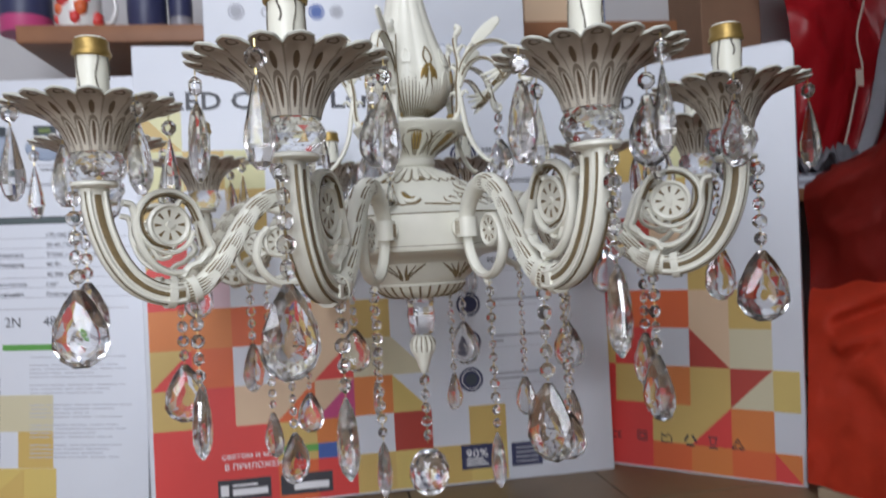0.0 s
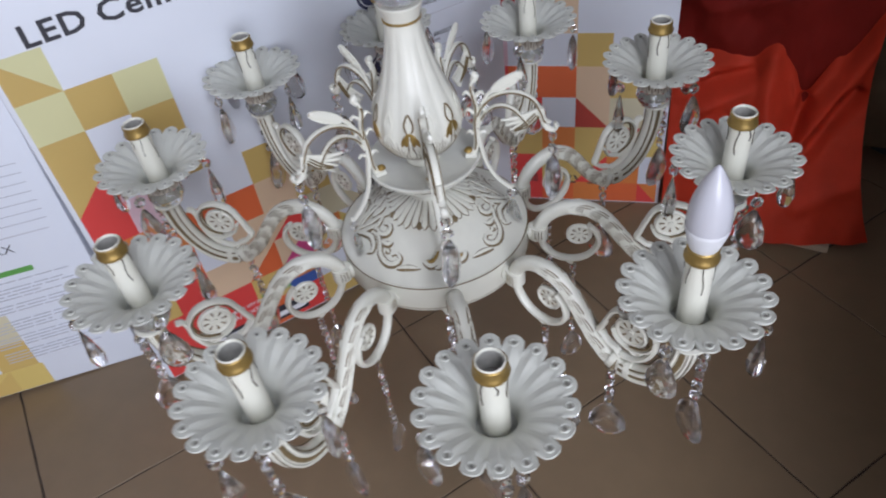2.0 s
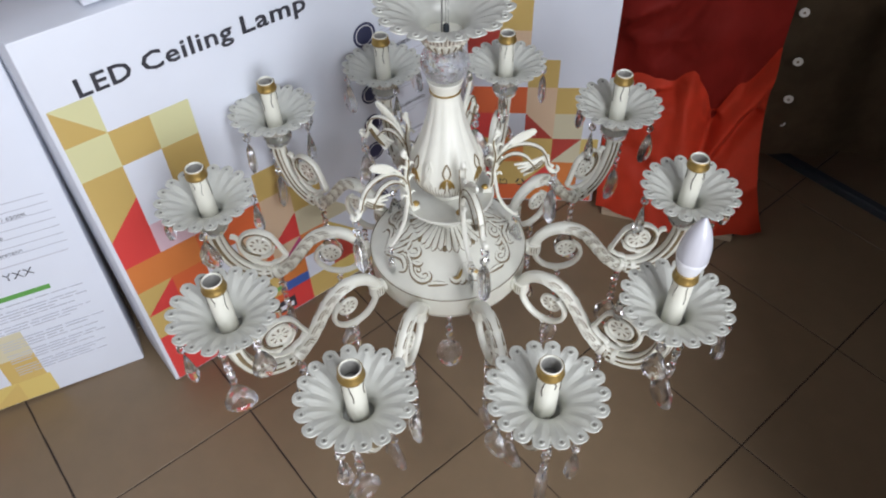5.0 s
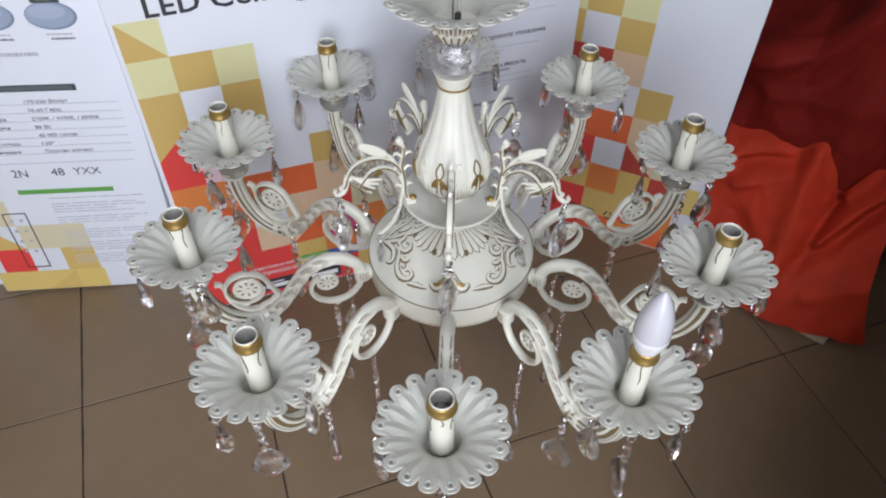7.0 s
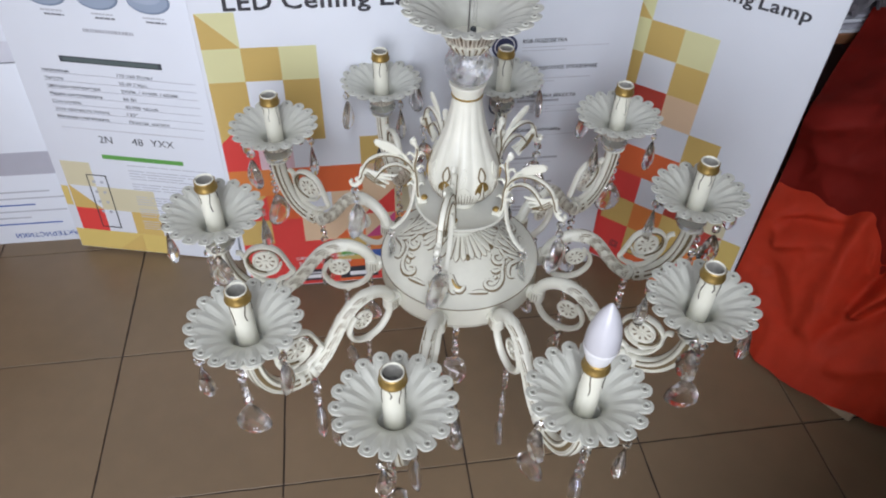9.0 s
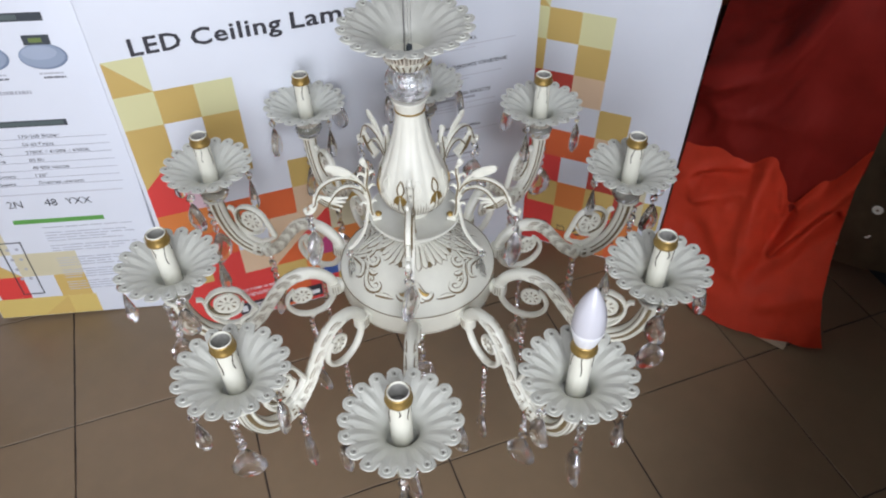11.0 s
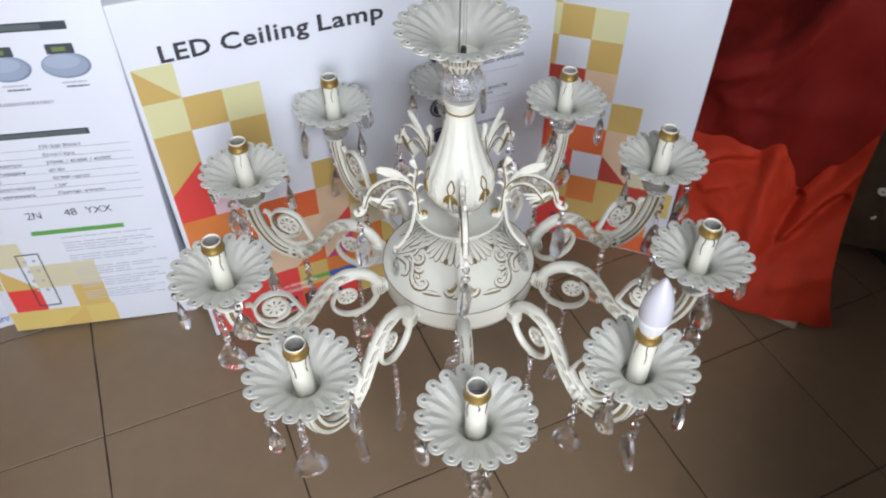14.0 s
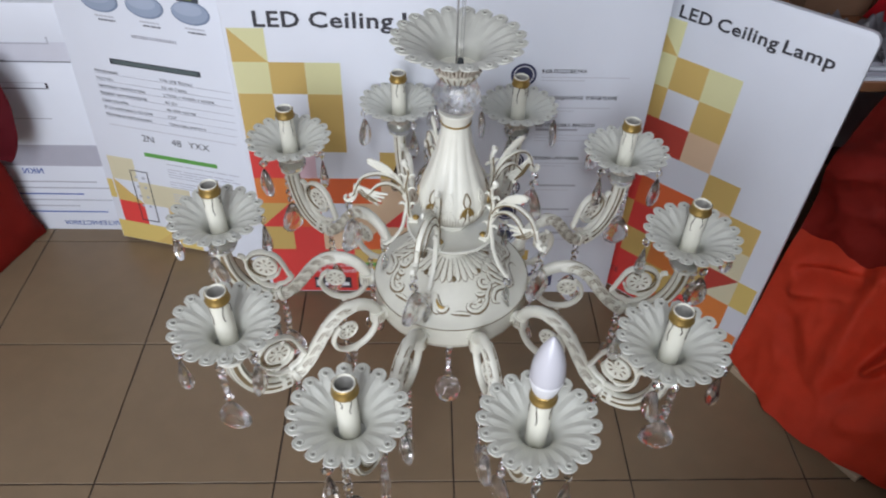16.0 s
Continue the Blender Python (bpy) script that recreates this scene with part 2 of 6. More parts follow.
def sweep(bm, pts, w, d=None, ref=(0, 1, 0), seg=8, closed=False, flat=1.0, mi=0):
    """A tube along pts; w: half width in the plane of the curve, d: half depth along ref (numbers, or functions of 0..1)."""
    d = w if d is None else d
    ref, n = Vector(ref), len(pts)
    rings = []
    for i, p in enumerate(pts):
        t = (pts[(i + 1) % n] - pts[i - 1]) if closed else (pts[min(i + 1, n - 1)] - pts[max(i - 1, 0)])
        t = t.normalized() if t.length > 1e-9 else Vector((0, 0, 1))
        b = (ref - t * ref.dot(t))
        b = b.normalized() if b.length > 1e-4 else t.orthogonal().normalized()
        nn = b.cross(t)
        s = i / max(1, n - 1)
        ww, dd = (w(s) if callable(w) else w), (d(s) if callable(d) else d)
        ring = []
        for k in range(seg):
            a = 2 * math.pi * (k + 0.5) / seg
            ca, sa = math.cos(a), math.sin(a)
            q = (abs(ca) ** flat * (1 if ca >= 0 else -1), abs(sa) ** flat * (1 if sa >= 0 else -1))
            ring.append(bm.verts.new(p + nn * ww * q[0] + b * dd * q[1]))
        rings.append(ring)
    for i in range(n if closed else n - 1):
        r0, r1 = rings[i], rings[(i + 1) % n]
        for k in range(seg):
            f = bm.faces.new((r0[k], r0[(k + 1) % seg], r1[(k + 1) % seg], r1[k]))
            f.material_index = mi
    if not closed:
        for r in (rings[0], rings[-1]):
            f = bm.faces.new(r)
            f.material_index = mi
    return bm


def lathe(bm, prof, n=48, rad=None, closed_ends=True, mi=0, at=(0, 0)):
    """Turns (r, z) points round the z axis; rad(theta, i, r, z) may change (r, z)."""
    rings = []
    for i, (r, z) in enumerate(prof):
        ring = []
        for k in range(n):
            a = 2 * math.pi * k / n
            rr, zz = rad(a, i, r, z) if rad else (r, z)
            ring.append(bm.verts.new((at[0] + rr * math.cos(a), at[1] + rr * math.sin(a), zz)))
        rings.append(ring)
    for r0, r1 in zip(rings, rings[1:]):
        for k in range(n):
            f = bm.faces.new((r0[k], r0[(k + 1) % n], r1[(k + 1) % n], r1[k]))
            f.material_index = mi
    if closed_ends:
        for r in (rings[0], rings[-1]):
            f = bm.faces.new(r)
            f.material_index = mi
    return bm


def curve_prof(pts, n=5):
    return [(p.x, p.z) for p in smooth([(r, 0, z) for r, z in pts], n)]


def block(bm, x0, y0, z0, x1, y1, z1, bevel=0.0, seg=1, mi=0):
    v = [bm.verts.new((x, y, z)) for x in (x0, x1) for y in (y0, y1) for z in (z0, z1)]
    fs = [bm.faces.new([v[i] for i in q]) for q in ((0, 1, 3, 2), (4, 6, 7, 5), (0, 4, 5, 1), (2, 3, 7, 6), (0, 2, 6, 4), (1, 5, 7, 3))]
    for f in fs:
        f.material_index = mi
    if bevel:
        es = list({e for f in fs for e in f.edges})
        bmesh.ops.bevel(bm, geom=es, offset=bevel, segments=seg, affect="EDGES", profile=0.5)
    return bm


def poly(bm, pts, y0, y1, mi=0):
    """A flat plate with the outline pts (x, z), between y0 and y1."""
    a, b = [bm.verts.new((x, y0, z)) for x, z in pts], [bm.verts.new((x, y1, z)) for x, z in pts]
    k = len(pts)
    bm.faces.new(a).material_index = mi
    bm.faces.new(b[::-1]).material_index = mi
    for i in range(k):
        bm.faces.new((a[i], b[i], b[(i + 1) % k], a[(i + 1) % k])).material_index = mi
    return bm


def text_mesh(body, width, height=None, material=None, bold=0.012, thick=0.0003):
    """Letters in the x-z plane, from x = 0 with their foot on z = 0, scaled to a width and a height of capitals."""
    cu = bpy.data.curves.new("letters", "FONT")
    cu.body, cu.size, cu.extrude, cu.resolution_u, cu.offset, cu.space_character = body, 1.0, 0.0, 2, bold, 1.0 + 3.5 * bold
    ob = new("letters", cu)
    me = bpy.data.meshes.new_from_object(ob.evaluated_get(bpy.context.evaluated_depsgraph_get()))
    bpy.data.objects.remove(ob)
    bpy.data.curves.remove(cu)
    co = np.array([v.co[:] for v in me.vertices])
    x0, x1 = co[:, 0].min(), co[:, 0].max()
    sx = width / (x1 - x0)
    sz = sx if height is None else height / 0.72
    for v in me.vertices:
        v.co = ((v.co.x - x0) * sx, -thick, v.co.y * sz)
    me.materials.clear()
    me.materials.append(material)
    return me


# ---------------------------------------------------------------- room
X0, X1, Y0, Y1, ZC = -2.6, 1.75, -3.2, 0.95, 2.7


def wall(name, x0, y0, z0, x1, y1, z1, label, material=WALL):
    bm = block(bmesh.new(), x0, y0, z0, x1, y1, z1)
    o = new(name, mesh_of(bm, name, material, 0))
    return tagged(o, label, "wall" if name.startswith("wall") else name, kind="structure")


wall("wall_north", X0, Y1, 0, X1, Y1 + 0.12, ZC, "plain grey painted wall behind the shelf")
wall("wall_west", X0 - 0.12, Y0, 0, X0, Y1, ZC, "plain grey painted side wall")
wall("wall_east", X1, Y0, 0, X1 + 0.12, Y1, ZC, "plain side wall, kept dark to cut bounced light", DARKWALL)
wall("ceiling", X0, Y0, ZC, X1, Y1, ZC + 0.1, "plain white painted ceiling", CEIL)
bm = bmesh.new()
block(bm, X0, Y0 - 0.12, 0, -2.14, Y0, ZC)
block(bm, -0.06, Y0 - 0.12, 0, X1, Y0, ZC)
block(bm, -2.14, Y0 - 0.12, 2.35, -0.06, Y0, ZC)
tagged(new("wall_south", mesh_of(bm, "wall_south", WALL, 0)), "grey wall with the open shop doorway", "wall", kind="structure")
# unseen low prism, added only to throw shade on the right-hand floor
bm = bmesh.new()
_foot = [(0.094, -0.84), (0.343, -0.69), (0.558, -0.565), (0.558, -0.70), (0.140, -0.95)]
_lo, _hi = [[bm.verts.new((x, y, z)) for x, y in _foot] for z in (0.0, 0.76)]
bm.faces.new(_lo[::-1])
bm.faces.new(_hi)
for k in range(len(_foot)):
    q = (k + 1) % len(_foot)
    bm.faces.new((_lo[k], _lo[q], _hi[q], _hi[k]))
tagged(new("wall_light_block_low", mesh_of(bm, "wall_light_block_low", DARKWALL, 0)), "added unseen low block that shades the corner", "wall", kind="structure")
# unseen full-height wall, added to keep stray light out of that corner
wall("wall_light_block", 0.56, -0.70, 0, X1, -0.58, ZC, "added unseen wall that keeps light off the corner", DARKWALL)
bm = block(bmesh.new(), -4, -7, -0.12, 4, Y0 - 0.12, -0.02)
tagged(new("pavement", mesh_of(bm, "pavement", WALL, 0)), "grey pavement outside the open doorway", "pavement", kind="structure")
bm = block(bmesh.new(), X0, Y0, -0.10, X1, Y1, -0.0022)
FLOOR = tagged(new("floor", mesh_of(bm, "floor", GROUT, 0)), "brown ceramic tile floor with dark joints", "floor", kind="structure")

# ---------------------------------------------------------------- chandelier
PHASE, R = -74.4, 0.330
chandelier = thing("chandelier", "cream and gold ten-arm chandelier with crystal drops, hanging low", "chandelier")


def pm(r, z, y=0.0):
    return Vector((r, y, z))


# --- central column
body_prof = [(0.0190, 0.4890), (0.0232, 0.4880), (0.0245, 0.4850), (0.0240, 0.4815), (0.0215, 0.4795), (0.0245, 0.4760), (0.0340, 0.4715), (0.0480, 0.4645), (0.0625, 0.4560), (0.0770, 0.4455), (0.0900, 0.4355),
             (0.1020, 0.4290), (0.1100, 0.4262), (0.110, 0.4253), (0.112, 0.4245), (0.1125, 0.392), (0.111, 0.389), (0.107, 0.3865), (0.092, 0.3835), (0.072, 0.3805), (0.0655, 0.3760), (0.0625, 0.3690),
             (0.0580, 0.3605), (0.0505, 0.3545), (0.0515, 0.3525), (0.0475, 0.3470), (0.040, 0.341), (0.030, 0.338), (0.018, 0.337), (0.0, 0.337)]
dome_path = [pm(r, z) for r, z in body_prof[4:13]]
part("bowl", lathe(bmesh.new(), body_prof[:-1], 72), CREAM, chandelier, "cream bowl with raised scroll ornament", 30)


def on_dome(theta, s, lift=0.0):
    """A place on the bowl's upper side: s 0 at the neck, 1 at the drum."""
    far = s * sum((b - a).length for a, b in zip(dome_path, dome_path[1:]))
    for i in range(len(dome_path) - 1):
        t = dome_path[i + 1] - dome_path[i]
        if far <= t.length or i == len(dome_path) - 2:
            break
        far -= t.length
    p = dome_path[i] + t.normalized() * far
    nrm = Vector((-t.z, 0, t.x)).normalized()
    if nrm.z < 0:
        nrm = -nrm
    p = p + nrm * lift
    return Vector((p.x * math.cos(theta), p.x * math.sin(theta), p.z)), Vector((nrm.x * math.cos(theta), nrm.x * math.sin(theta), nrm.z))


def relief(bm, pts, w, lift, surf, taper=True, mi=0, seg=6, dn=0.4):
    """A raised rib that follows a surface; pts are (theta, s)."""
    q = smooth([(a, s, 0) for a, s in pts], 5)
    pp = [surf(p.x, p.y, lift) for p in q]
    n = len(pp)
    rings = []
    for i in range(n):
        p, nr = pp[i]
        t = (pp[min(i + 1, n - 1)][0] - pp[max(i - 1, 0)][0]).normalized()
        b = nr.cross(t).normalized()
        k = i / (n - 1)
        if taper == "finger":
            ww = w * (0.42 + 0.58 * k) * math.sqrt(max(0.03, 1 - max(0.0, (k - 0.84) / 0.16) ** 2))
        else:
            ww = w * ((math.sin(math.pi * min(0.98, 0.12 + 0.86 * k)) ** 0.7) if taper else 1.0)
        rings.append([bm.verts.new(p + b * ww * math.cos(2 * math.pi * (j + 0.5) / seg) + nr * ww * dn * math.sin(2 * math.pi * (j + 0.5) / seg)) for j in range(seg)])
    for r0, r1 in zip(rings, rings[1:]):
        for j in range(seg):
            bm.faces.new((r0[j], r0[(j + 1) % seg], r1[(j + 1) % seg], r1[j])).material_index = mi
    for r in (rings[0], rings[-1]):
        bm.faces.new(r).material_index = mi


def motif(curves, fat, kind):
    """Raised strokes about theta = 0, each with the brown glaze that outlines it."""
    res = []
    for w, pts in curves:
        a, b = bmesh.new(), bmesh.new()
        q = [(radians(x), y) for x, y in pts]
        form = "finger" if kind == "fan_ray" else True
        relief(a, q, w, 0.0011, on_dome, form)
        relief(b, [(x + radians(0.4), y + 0.010) for x, y in q], w + fat, 0.0001, on_dome, form, dn=0.18)
        res.append((kind, mesh_of(a, kind, CREAM, 40), mesh_of(b, "glaze", BROWN, 40)))
    return res


def mirrored(curves):
    return [(w, [(-x, y) for x, y in pts]) for w, pts in curves]


# fingers in groups of four below the dish, a drop between the groups, a palmette under the middle one, scrolls on either side
RAYS = [(0.0043 - 0.0005 * (x > 70), [(x * sg, 0.03), (x * sg, 0.16), (x * sg, e)]) for sg in (1, -1) for x, e in ((5.6, 0.385), (16.6, 0.365), (30.0, 0.355), (40.5, 0.380), (51.0, 0.380), (61.0, 0.355), (74.5, 0.330), (84.5, 0.300))]
PETALS, BLOBS = [(0.0030, [(0, 0.53), (-0.6, 0.66), (-1.2, 0.81)])], []
for sg in (1, -1):
    PETALS += [(0.0034, [(1.4 * sg, 0.55), (3.4 * sg, 0.67), (5.4 * sg, 0.77), (8.5 * sg, 0.80)]), (0.0046, [(2.2 * sg, 0.55), (6.0 * sg, 0.67), (10.5 * sg, 0.745), (15.0 * sg, 0.715), (16.5 * sg, 0.68)])]
    for w_, ma_, pts in ((0.0042, BROWN, [(23 * sg, 0.29), (23 * sg, 0.335), (23 * sg, 0.375)]), (0.0042, BROWN, [(67.5 * sg, 0.28), (67.5 * sg, 0.325), (67.5 * sg, 0.36)]), (0.0024, GOLD, [(4.4 * sg, 0.62), (7.6 * sg, 0.69), (11.2 * sg, 0.725), (14.2 * sg, 0.70)])):
        bm = bmesh.new()
        relief(bm, [(radians(x), y) for x, y in pts], w_, 0.0006 if ma_ is BROWN else 0.0026, on_dome)
        BLOBS.append(("glaze_drop" if ma_ is BROWN else "petal_gilding", mesh_of(bm, "glaze_drop", ma_, 40), None))
HALF = [(0.0030, [(88, 0.80), (80, 0.71), (71, 0.66), (64, 0.70), (61.5, 0.77), (65, 0.83)]), (0.0027, [(92, 0.82), (84, 0.58), (81, 0.45), (72, 0.33)]), (0.0025, [(74, 0.59), (75, 0.48), (77.5, 0.40)]),
        (0.0028, [(73, 0.55), (64, 0.56), (58, 0.52), (57, 0.46), (62, 0.42), (68, 0.46)]), (0.0029, [(68, 0.58), (60, 0.63), (54, 0.73), (48, 0.785), (42, 0.80), (37, 0.76), (36, 0.70), (40, 0.665), (43.5, 0.71)]),
        (0.0026, [(58, 0.62), (51, 0.61), (47, 0.56)]), (0.0022, [(50, 0.66), (46, 0.69)]), (0.0022, [(36, 0.82), (28, 0.785), (19, 0.785)]), (0.0027, [(76, 0.52), (81, 0.65), (87, 0.78)]), (0.0024, [(90, 0.34), (88, 0.44), (90, 0.56)])]
for k in range(2):
    for turn_, pieces in ((0, motif(RAYS, 0.0013, "fan_ray") + motif(PETALS, 0.0024, "petal") + BLOBS + motif(HALF + mirrored(HALF), 0.0024, "scroll")),):
        m = Matrix.Rotation(radians(-110.4 + 180 * k + turn_), 4, "Z")
        for kind, cream, glaze in pieces:
            o = part(kind, cream, None, chandelier, m=m)
            if glaze:
                part("glaze", glaze, None, o, "brown glaze")
bm = bmesh.new()
lathe(bm, [(0.1118, 0.4257), (0.1127, 0.4254), (0.1127, 0.4248), (0.1118, 0.4245)], 72, closed_ends=False)
lathe(bm, [(0.1118, 0.3940), (0.1128, 0.3938), (0.1128, 0.3934), (0.1118, 0.3932)], 72, closed_ends=False)
part("bowl_line", bm, BROWN, chandelier, "thin brown lines round the drum")
# ribs under the bowl and leaf strokes above them
for k in range(30):
    bm = bmesh.new()
    a = 2 * math.pi * k / 30
    d = Vector((math.cos(a), math.sin(a), 0))
    sweep(bm, smooth([d * 0.0510 + Vector((0, 0, 0.3518)), d * 0.0472 + Vector((0, 0, 0.3464)), d * 0.0400 + Vector((0, 0, 0.3406)), d * 0.0310 + Vector((0, 0, 0.3380))], 3), 0.0012, 0.0007, (0, 0, 1), 6)
    part("bowl_rib", bm, BROWN, chandelier, "brown-glazed groove under the bowl")
for k in range(6):
    bm = bmesh.new()
    for sg in (1, -1):
        for a0, a1, z0, z1 in ((2, 5, 0.3585, 0.3745), (4, 13, 0.3590, 0.3735), (7, 19, 0.3620, 0.3720), (12, 22, 0.3660, 0.3750)):
            q = []
            for j in range(7):
                f = j / 6
                a = radians(60 * k + 8 + sg * (a0 + (a1 - a0) * f ** 1.5))
                z = z0 + (z1 - z0) * f
                r = 0.0575 + (z - 0.3600) * 0.52 + 0.0004
                q.append(Vector((r * math.cos(a), r * math.sin(a), z)))
            sweep(bm, q, lambda u: 0.0004 + 0.0016 * math.sin(math.pi * min(0.97, u + 0.1)), 0.0007, (0, 0, 1), 6)
    part("bowl_leaf", bm, BROWN, chandelier, "brown leaf strokes under the drum")
# glass stem and finial below the bowl
part("glass_stem", lathe(bmesh.new(), [(0.012, 0.338), (0.016, 0.333), (0.0145, 0.327), (0.0155, 0.318), (0.0145, 0.306), (0.0125, 0.298), (0.010, 0.296)], 12), BALLGLASS, chandelier, "cut glass stem below the bowl", 10)
part("finial", lathe(bmesh.new(), curve_prof([(0.006, 0.297), (0.010, 0.294), (0.0136, 0.285), (0.0125, 0.277), (0.0085, 0.268), (0.0050, 0.258), (0.0030, 0.254), (0.001, 0.252)], 4), 48,
     lambda a, i, r, z: (r * (1 + (0.06 * math.cos(12 * a) if z > 0.276 else 0)), z)), CREAM, chandelier, "ribbed cream finial")
for k in range(14):
    d = Vector((math.cos(2 * math.pi * k / 14), math.sin(2 * math.pi * k / 14), 0))
    part("finial_groove", sweep(bmesh.new(), smooth([d * 0.0095 + Vector((0, 0, 0.2945)), d * 0.0133 + Vector((0, 0, 0.2885)), d * 0.0140 + Vector((0, 0, 0.2840)), d * 0.0122 + Vector((0, 0, 0.2775))], 3), 0.0007, 0.0006, (0, 0, 1), 5), BROWN, chandelier, "brown groove")
# dish
dish_prof = [(0.019, 0.5215), (0.045, 0.5195), (0.058, 0.5225), (0.0615, 0.5245), (0.0635, 0.5240)]
part("dish", lathe(bmesh.new(), dish_prof, 60, closed_ends=False), DISH, chandelier, "pearl grey dish under the vase", 30)
under_prof = curve_prof([(0.0635, 0.5240), (0.0632, 0.5215), (0.0575, 0.5150), (0.0465, 0.5065), (0.0345, 0.4990), (0.0265, 0.4930), (0.0225, 0.4880)], 3)
part("dish_underside", lathe(bmesh.new(), under_prof, 60, closed_ends=False), CREAM, chandelier, "cream underside of the dish", 30)


def on_under(theta, z, lift=0.0):
    for (r0, z0), (r1, z1) in zip(under_prof, under_prof[1:]):
        if z1 <= z <= z0:
            break
    f = (z - z0) / (z1 - z0)
    nr = Vector((z0 - z1, 0, r1 - r0)).normalized()
    p = Vector((r0 + (r1 - r0) * f, 0, z)) + nr * lift
    return Vector((p.x * math.cos(theta), p.x * math.sin(theta), p.z)), Vector((nr.x * math.cos(theta), nr.x * math.sin(theta), nr.z))


rim_, vein_, gold_ = bmesh.new(), bmesh.new(), bmesh.new()
for w, hi in ((13.0, 0.5165), (17.5, 0.5135)):
    relief(rim_ if w < 15 else vein_, [(radians(-w * 0.7), 0.4915), (radians(-w), 0.503), (radians(-w * 0.7), hi - 0.003), (0, hi), (radians(w * 0.7), hi - 0.003), (radians(w), 0.503), (radians(w * 0.7), 0.4915)], 0.0013 if w < 15 else 0.0007, 0.0005, on_under, False)
for x in (-4.5, 0, 4.5):
    relief(vein_, [(radians(x * 0.7), 0.4915), (radians(x), 0.503), (radians(x * 0.9), 0.511)], 0.0009, 0.0006, on_under)
    relief(gold_, [(radians(x + 2.3), 0.497), (radians(x * 0.9 + 2.3), 0.508), (radians(x * 0.6 + 2), 0.513)], 0.0014, 0.0003, on_under)
for sg in (1, -1):
    for k in range(3):
        relief(vein_, [(radians(sg * (19 + k)), 0.4930 + 0.003 * k), (radians(sg * (20.5 + k)), 0.501 + 0.003 * k), (radians(sg * (25 + 2 * k)), 0.508 + 0.003 * k)], 0.0008, 0.0004, on_under)
RIM_, VEIN_, HEART_ = mesh_of(rim_, "dish_leaf", CREAM), mesh_of(vein_, "leaf_vein", BROWN), mesh_of(gold_, "leaf_gilding", GOLD)
for k in range(8):
    o = part("dish_leaf", RIM_, None, chandelier, "raised leaf under the dish", m=Matrix.Rotation(radians(-92 + 45 * k), 4, "Z"))
    part("leaf_vein", VEIN_, None, o, "brown glazed veins")
    part("leaf_gilding", HEART_, None, o, "gilt strokes")
# vase
vase_pts = [(0.017, 0.520), (0.0195, 0.523), (0.0195, 0.529), (0.0165, 0.532), (0.0195, 0.535), (0.034, 0.543), (0.0435, 0.556), (0.0466, 0.572), (0.0430, 0.593),
            (0.0328, 0.620), (0.0240, 0.648), (0.0193, 0.672), (0.0178, 0.686), (0.0186, 0.691), (0.0206, 0.698), (0.0220, 0.7025), (0.0212, 0.7040), (0.0155, 0.7035)]
vase_prof = curve_prof(vase_pts, 4)


def vase_rad(a, i, r, z):
    k = max(0.0, min(1.0, (z - 0.545) / 0.03)) * max(0.0, min(1.0, (0.685 - z) / 0.02))
    return (r * (1 + 0.042 * k * (abs(math.cos(6 * (a - radians(-128.5)))) ** 0.8 - 0.5)), z)


part("vase", lathe(bmesh.new(), vase_prof, 112, vase_rad), CREAM, chandelier, "fluted pear-shaped cream vase", 35)


def on_vase(theta, z, lift=0.0):
    z = max(0.521, min(0.700, z))
    j = min(range(len(vase_prof) - 1), key=lambda q: abs(vase_prof[q][1] - z))
    (r0, z0), (r1, z1) = vase_prof[max(0, j - 1)], vase_prof[min(j + 1, len(vase_prof) - 1)]
    f = (z - z0) / (z1 - z0) if abs(z1 - z0) > 1e-6 else 0.5
    r = r0 + (r1 - r0) * f
    nr = Vector((z1 - z0, 0, -(r1 - r0))).normalized()
    nr = nr if nr.x > 0 else -nr
    r, _ = vase_rad(theta - radians(128.5), 0, r, z)
    p = Vector((r, 0, z)) + nr * lift
    return Vector((p.x * math.cos(theta), p.x * math.sin(theta), p.z)), Vector((nr.x * math.cos(theta), nr.x * math.sin(theta), nr.z))


leaf, gilt, ribs = bmesh.new(), bmesh.new(), bmesh.new()
blank = bmesh.new()
ARCH = [(-3.2, 0.585), (-6.0, 0.591), (-4.6, 0.597), (0, 0.603), (4.6, 0.597), (6.0, 0.591), (3.2, 0.585)]
relief(leaf, [(radians(a), z) for a, z in ARCH], 0.0012, 0.0007, on_vase, False)
relief(blank, [(radians(0.9 * a), z) for a, z in ARCH], 0.0019, 0.0013, on_vase, False)
relief(blank, [(0, 0.584), (0, 0.596)], 0.0024, 0.0012, on_vase)
for sg in (-1, 1):
    relief(gilt, [(0, 0.5845), (radians(5 * sg), 0.5800), (radians(9 * sg), 0.5740), (radians(11.5 * sg), 0.5680)], 0.0027, 0.0006, on_vase)
    relief(gilt, [(radians(1.5 * sg), 0.5800), (radians(4.5 * sg), 0.5730), (radians(6.0 * sg), 0.5690)], 0.0021, 0.0006, on_vase)
    relief(leaf, [(radians(2.2 * sg), 0.5730), (radians(3.2 * sg), 0.5650), (radians(6.0 * sg), 0.5560)], 0.0009, 0.0005, on_vase)
    relief(blank, [(radians(2 * sg), 0.580), (radians(7 * sg), 0.573), (radians(9 * sg), 0.562)], 0.0016, 0.0010, on_vase)
for j in range(-6, 7):
    relief(ribs, [(radians(4.4 * j), 0.534), (radians(4.6 * j), 0.543), (radians(4.6 * j), 0.5535 + 0.0045 * min(4, abs(j)))], 0.0008, 0.0003, on_vase, True)
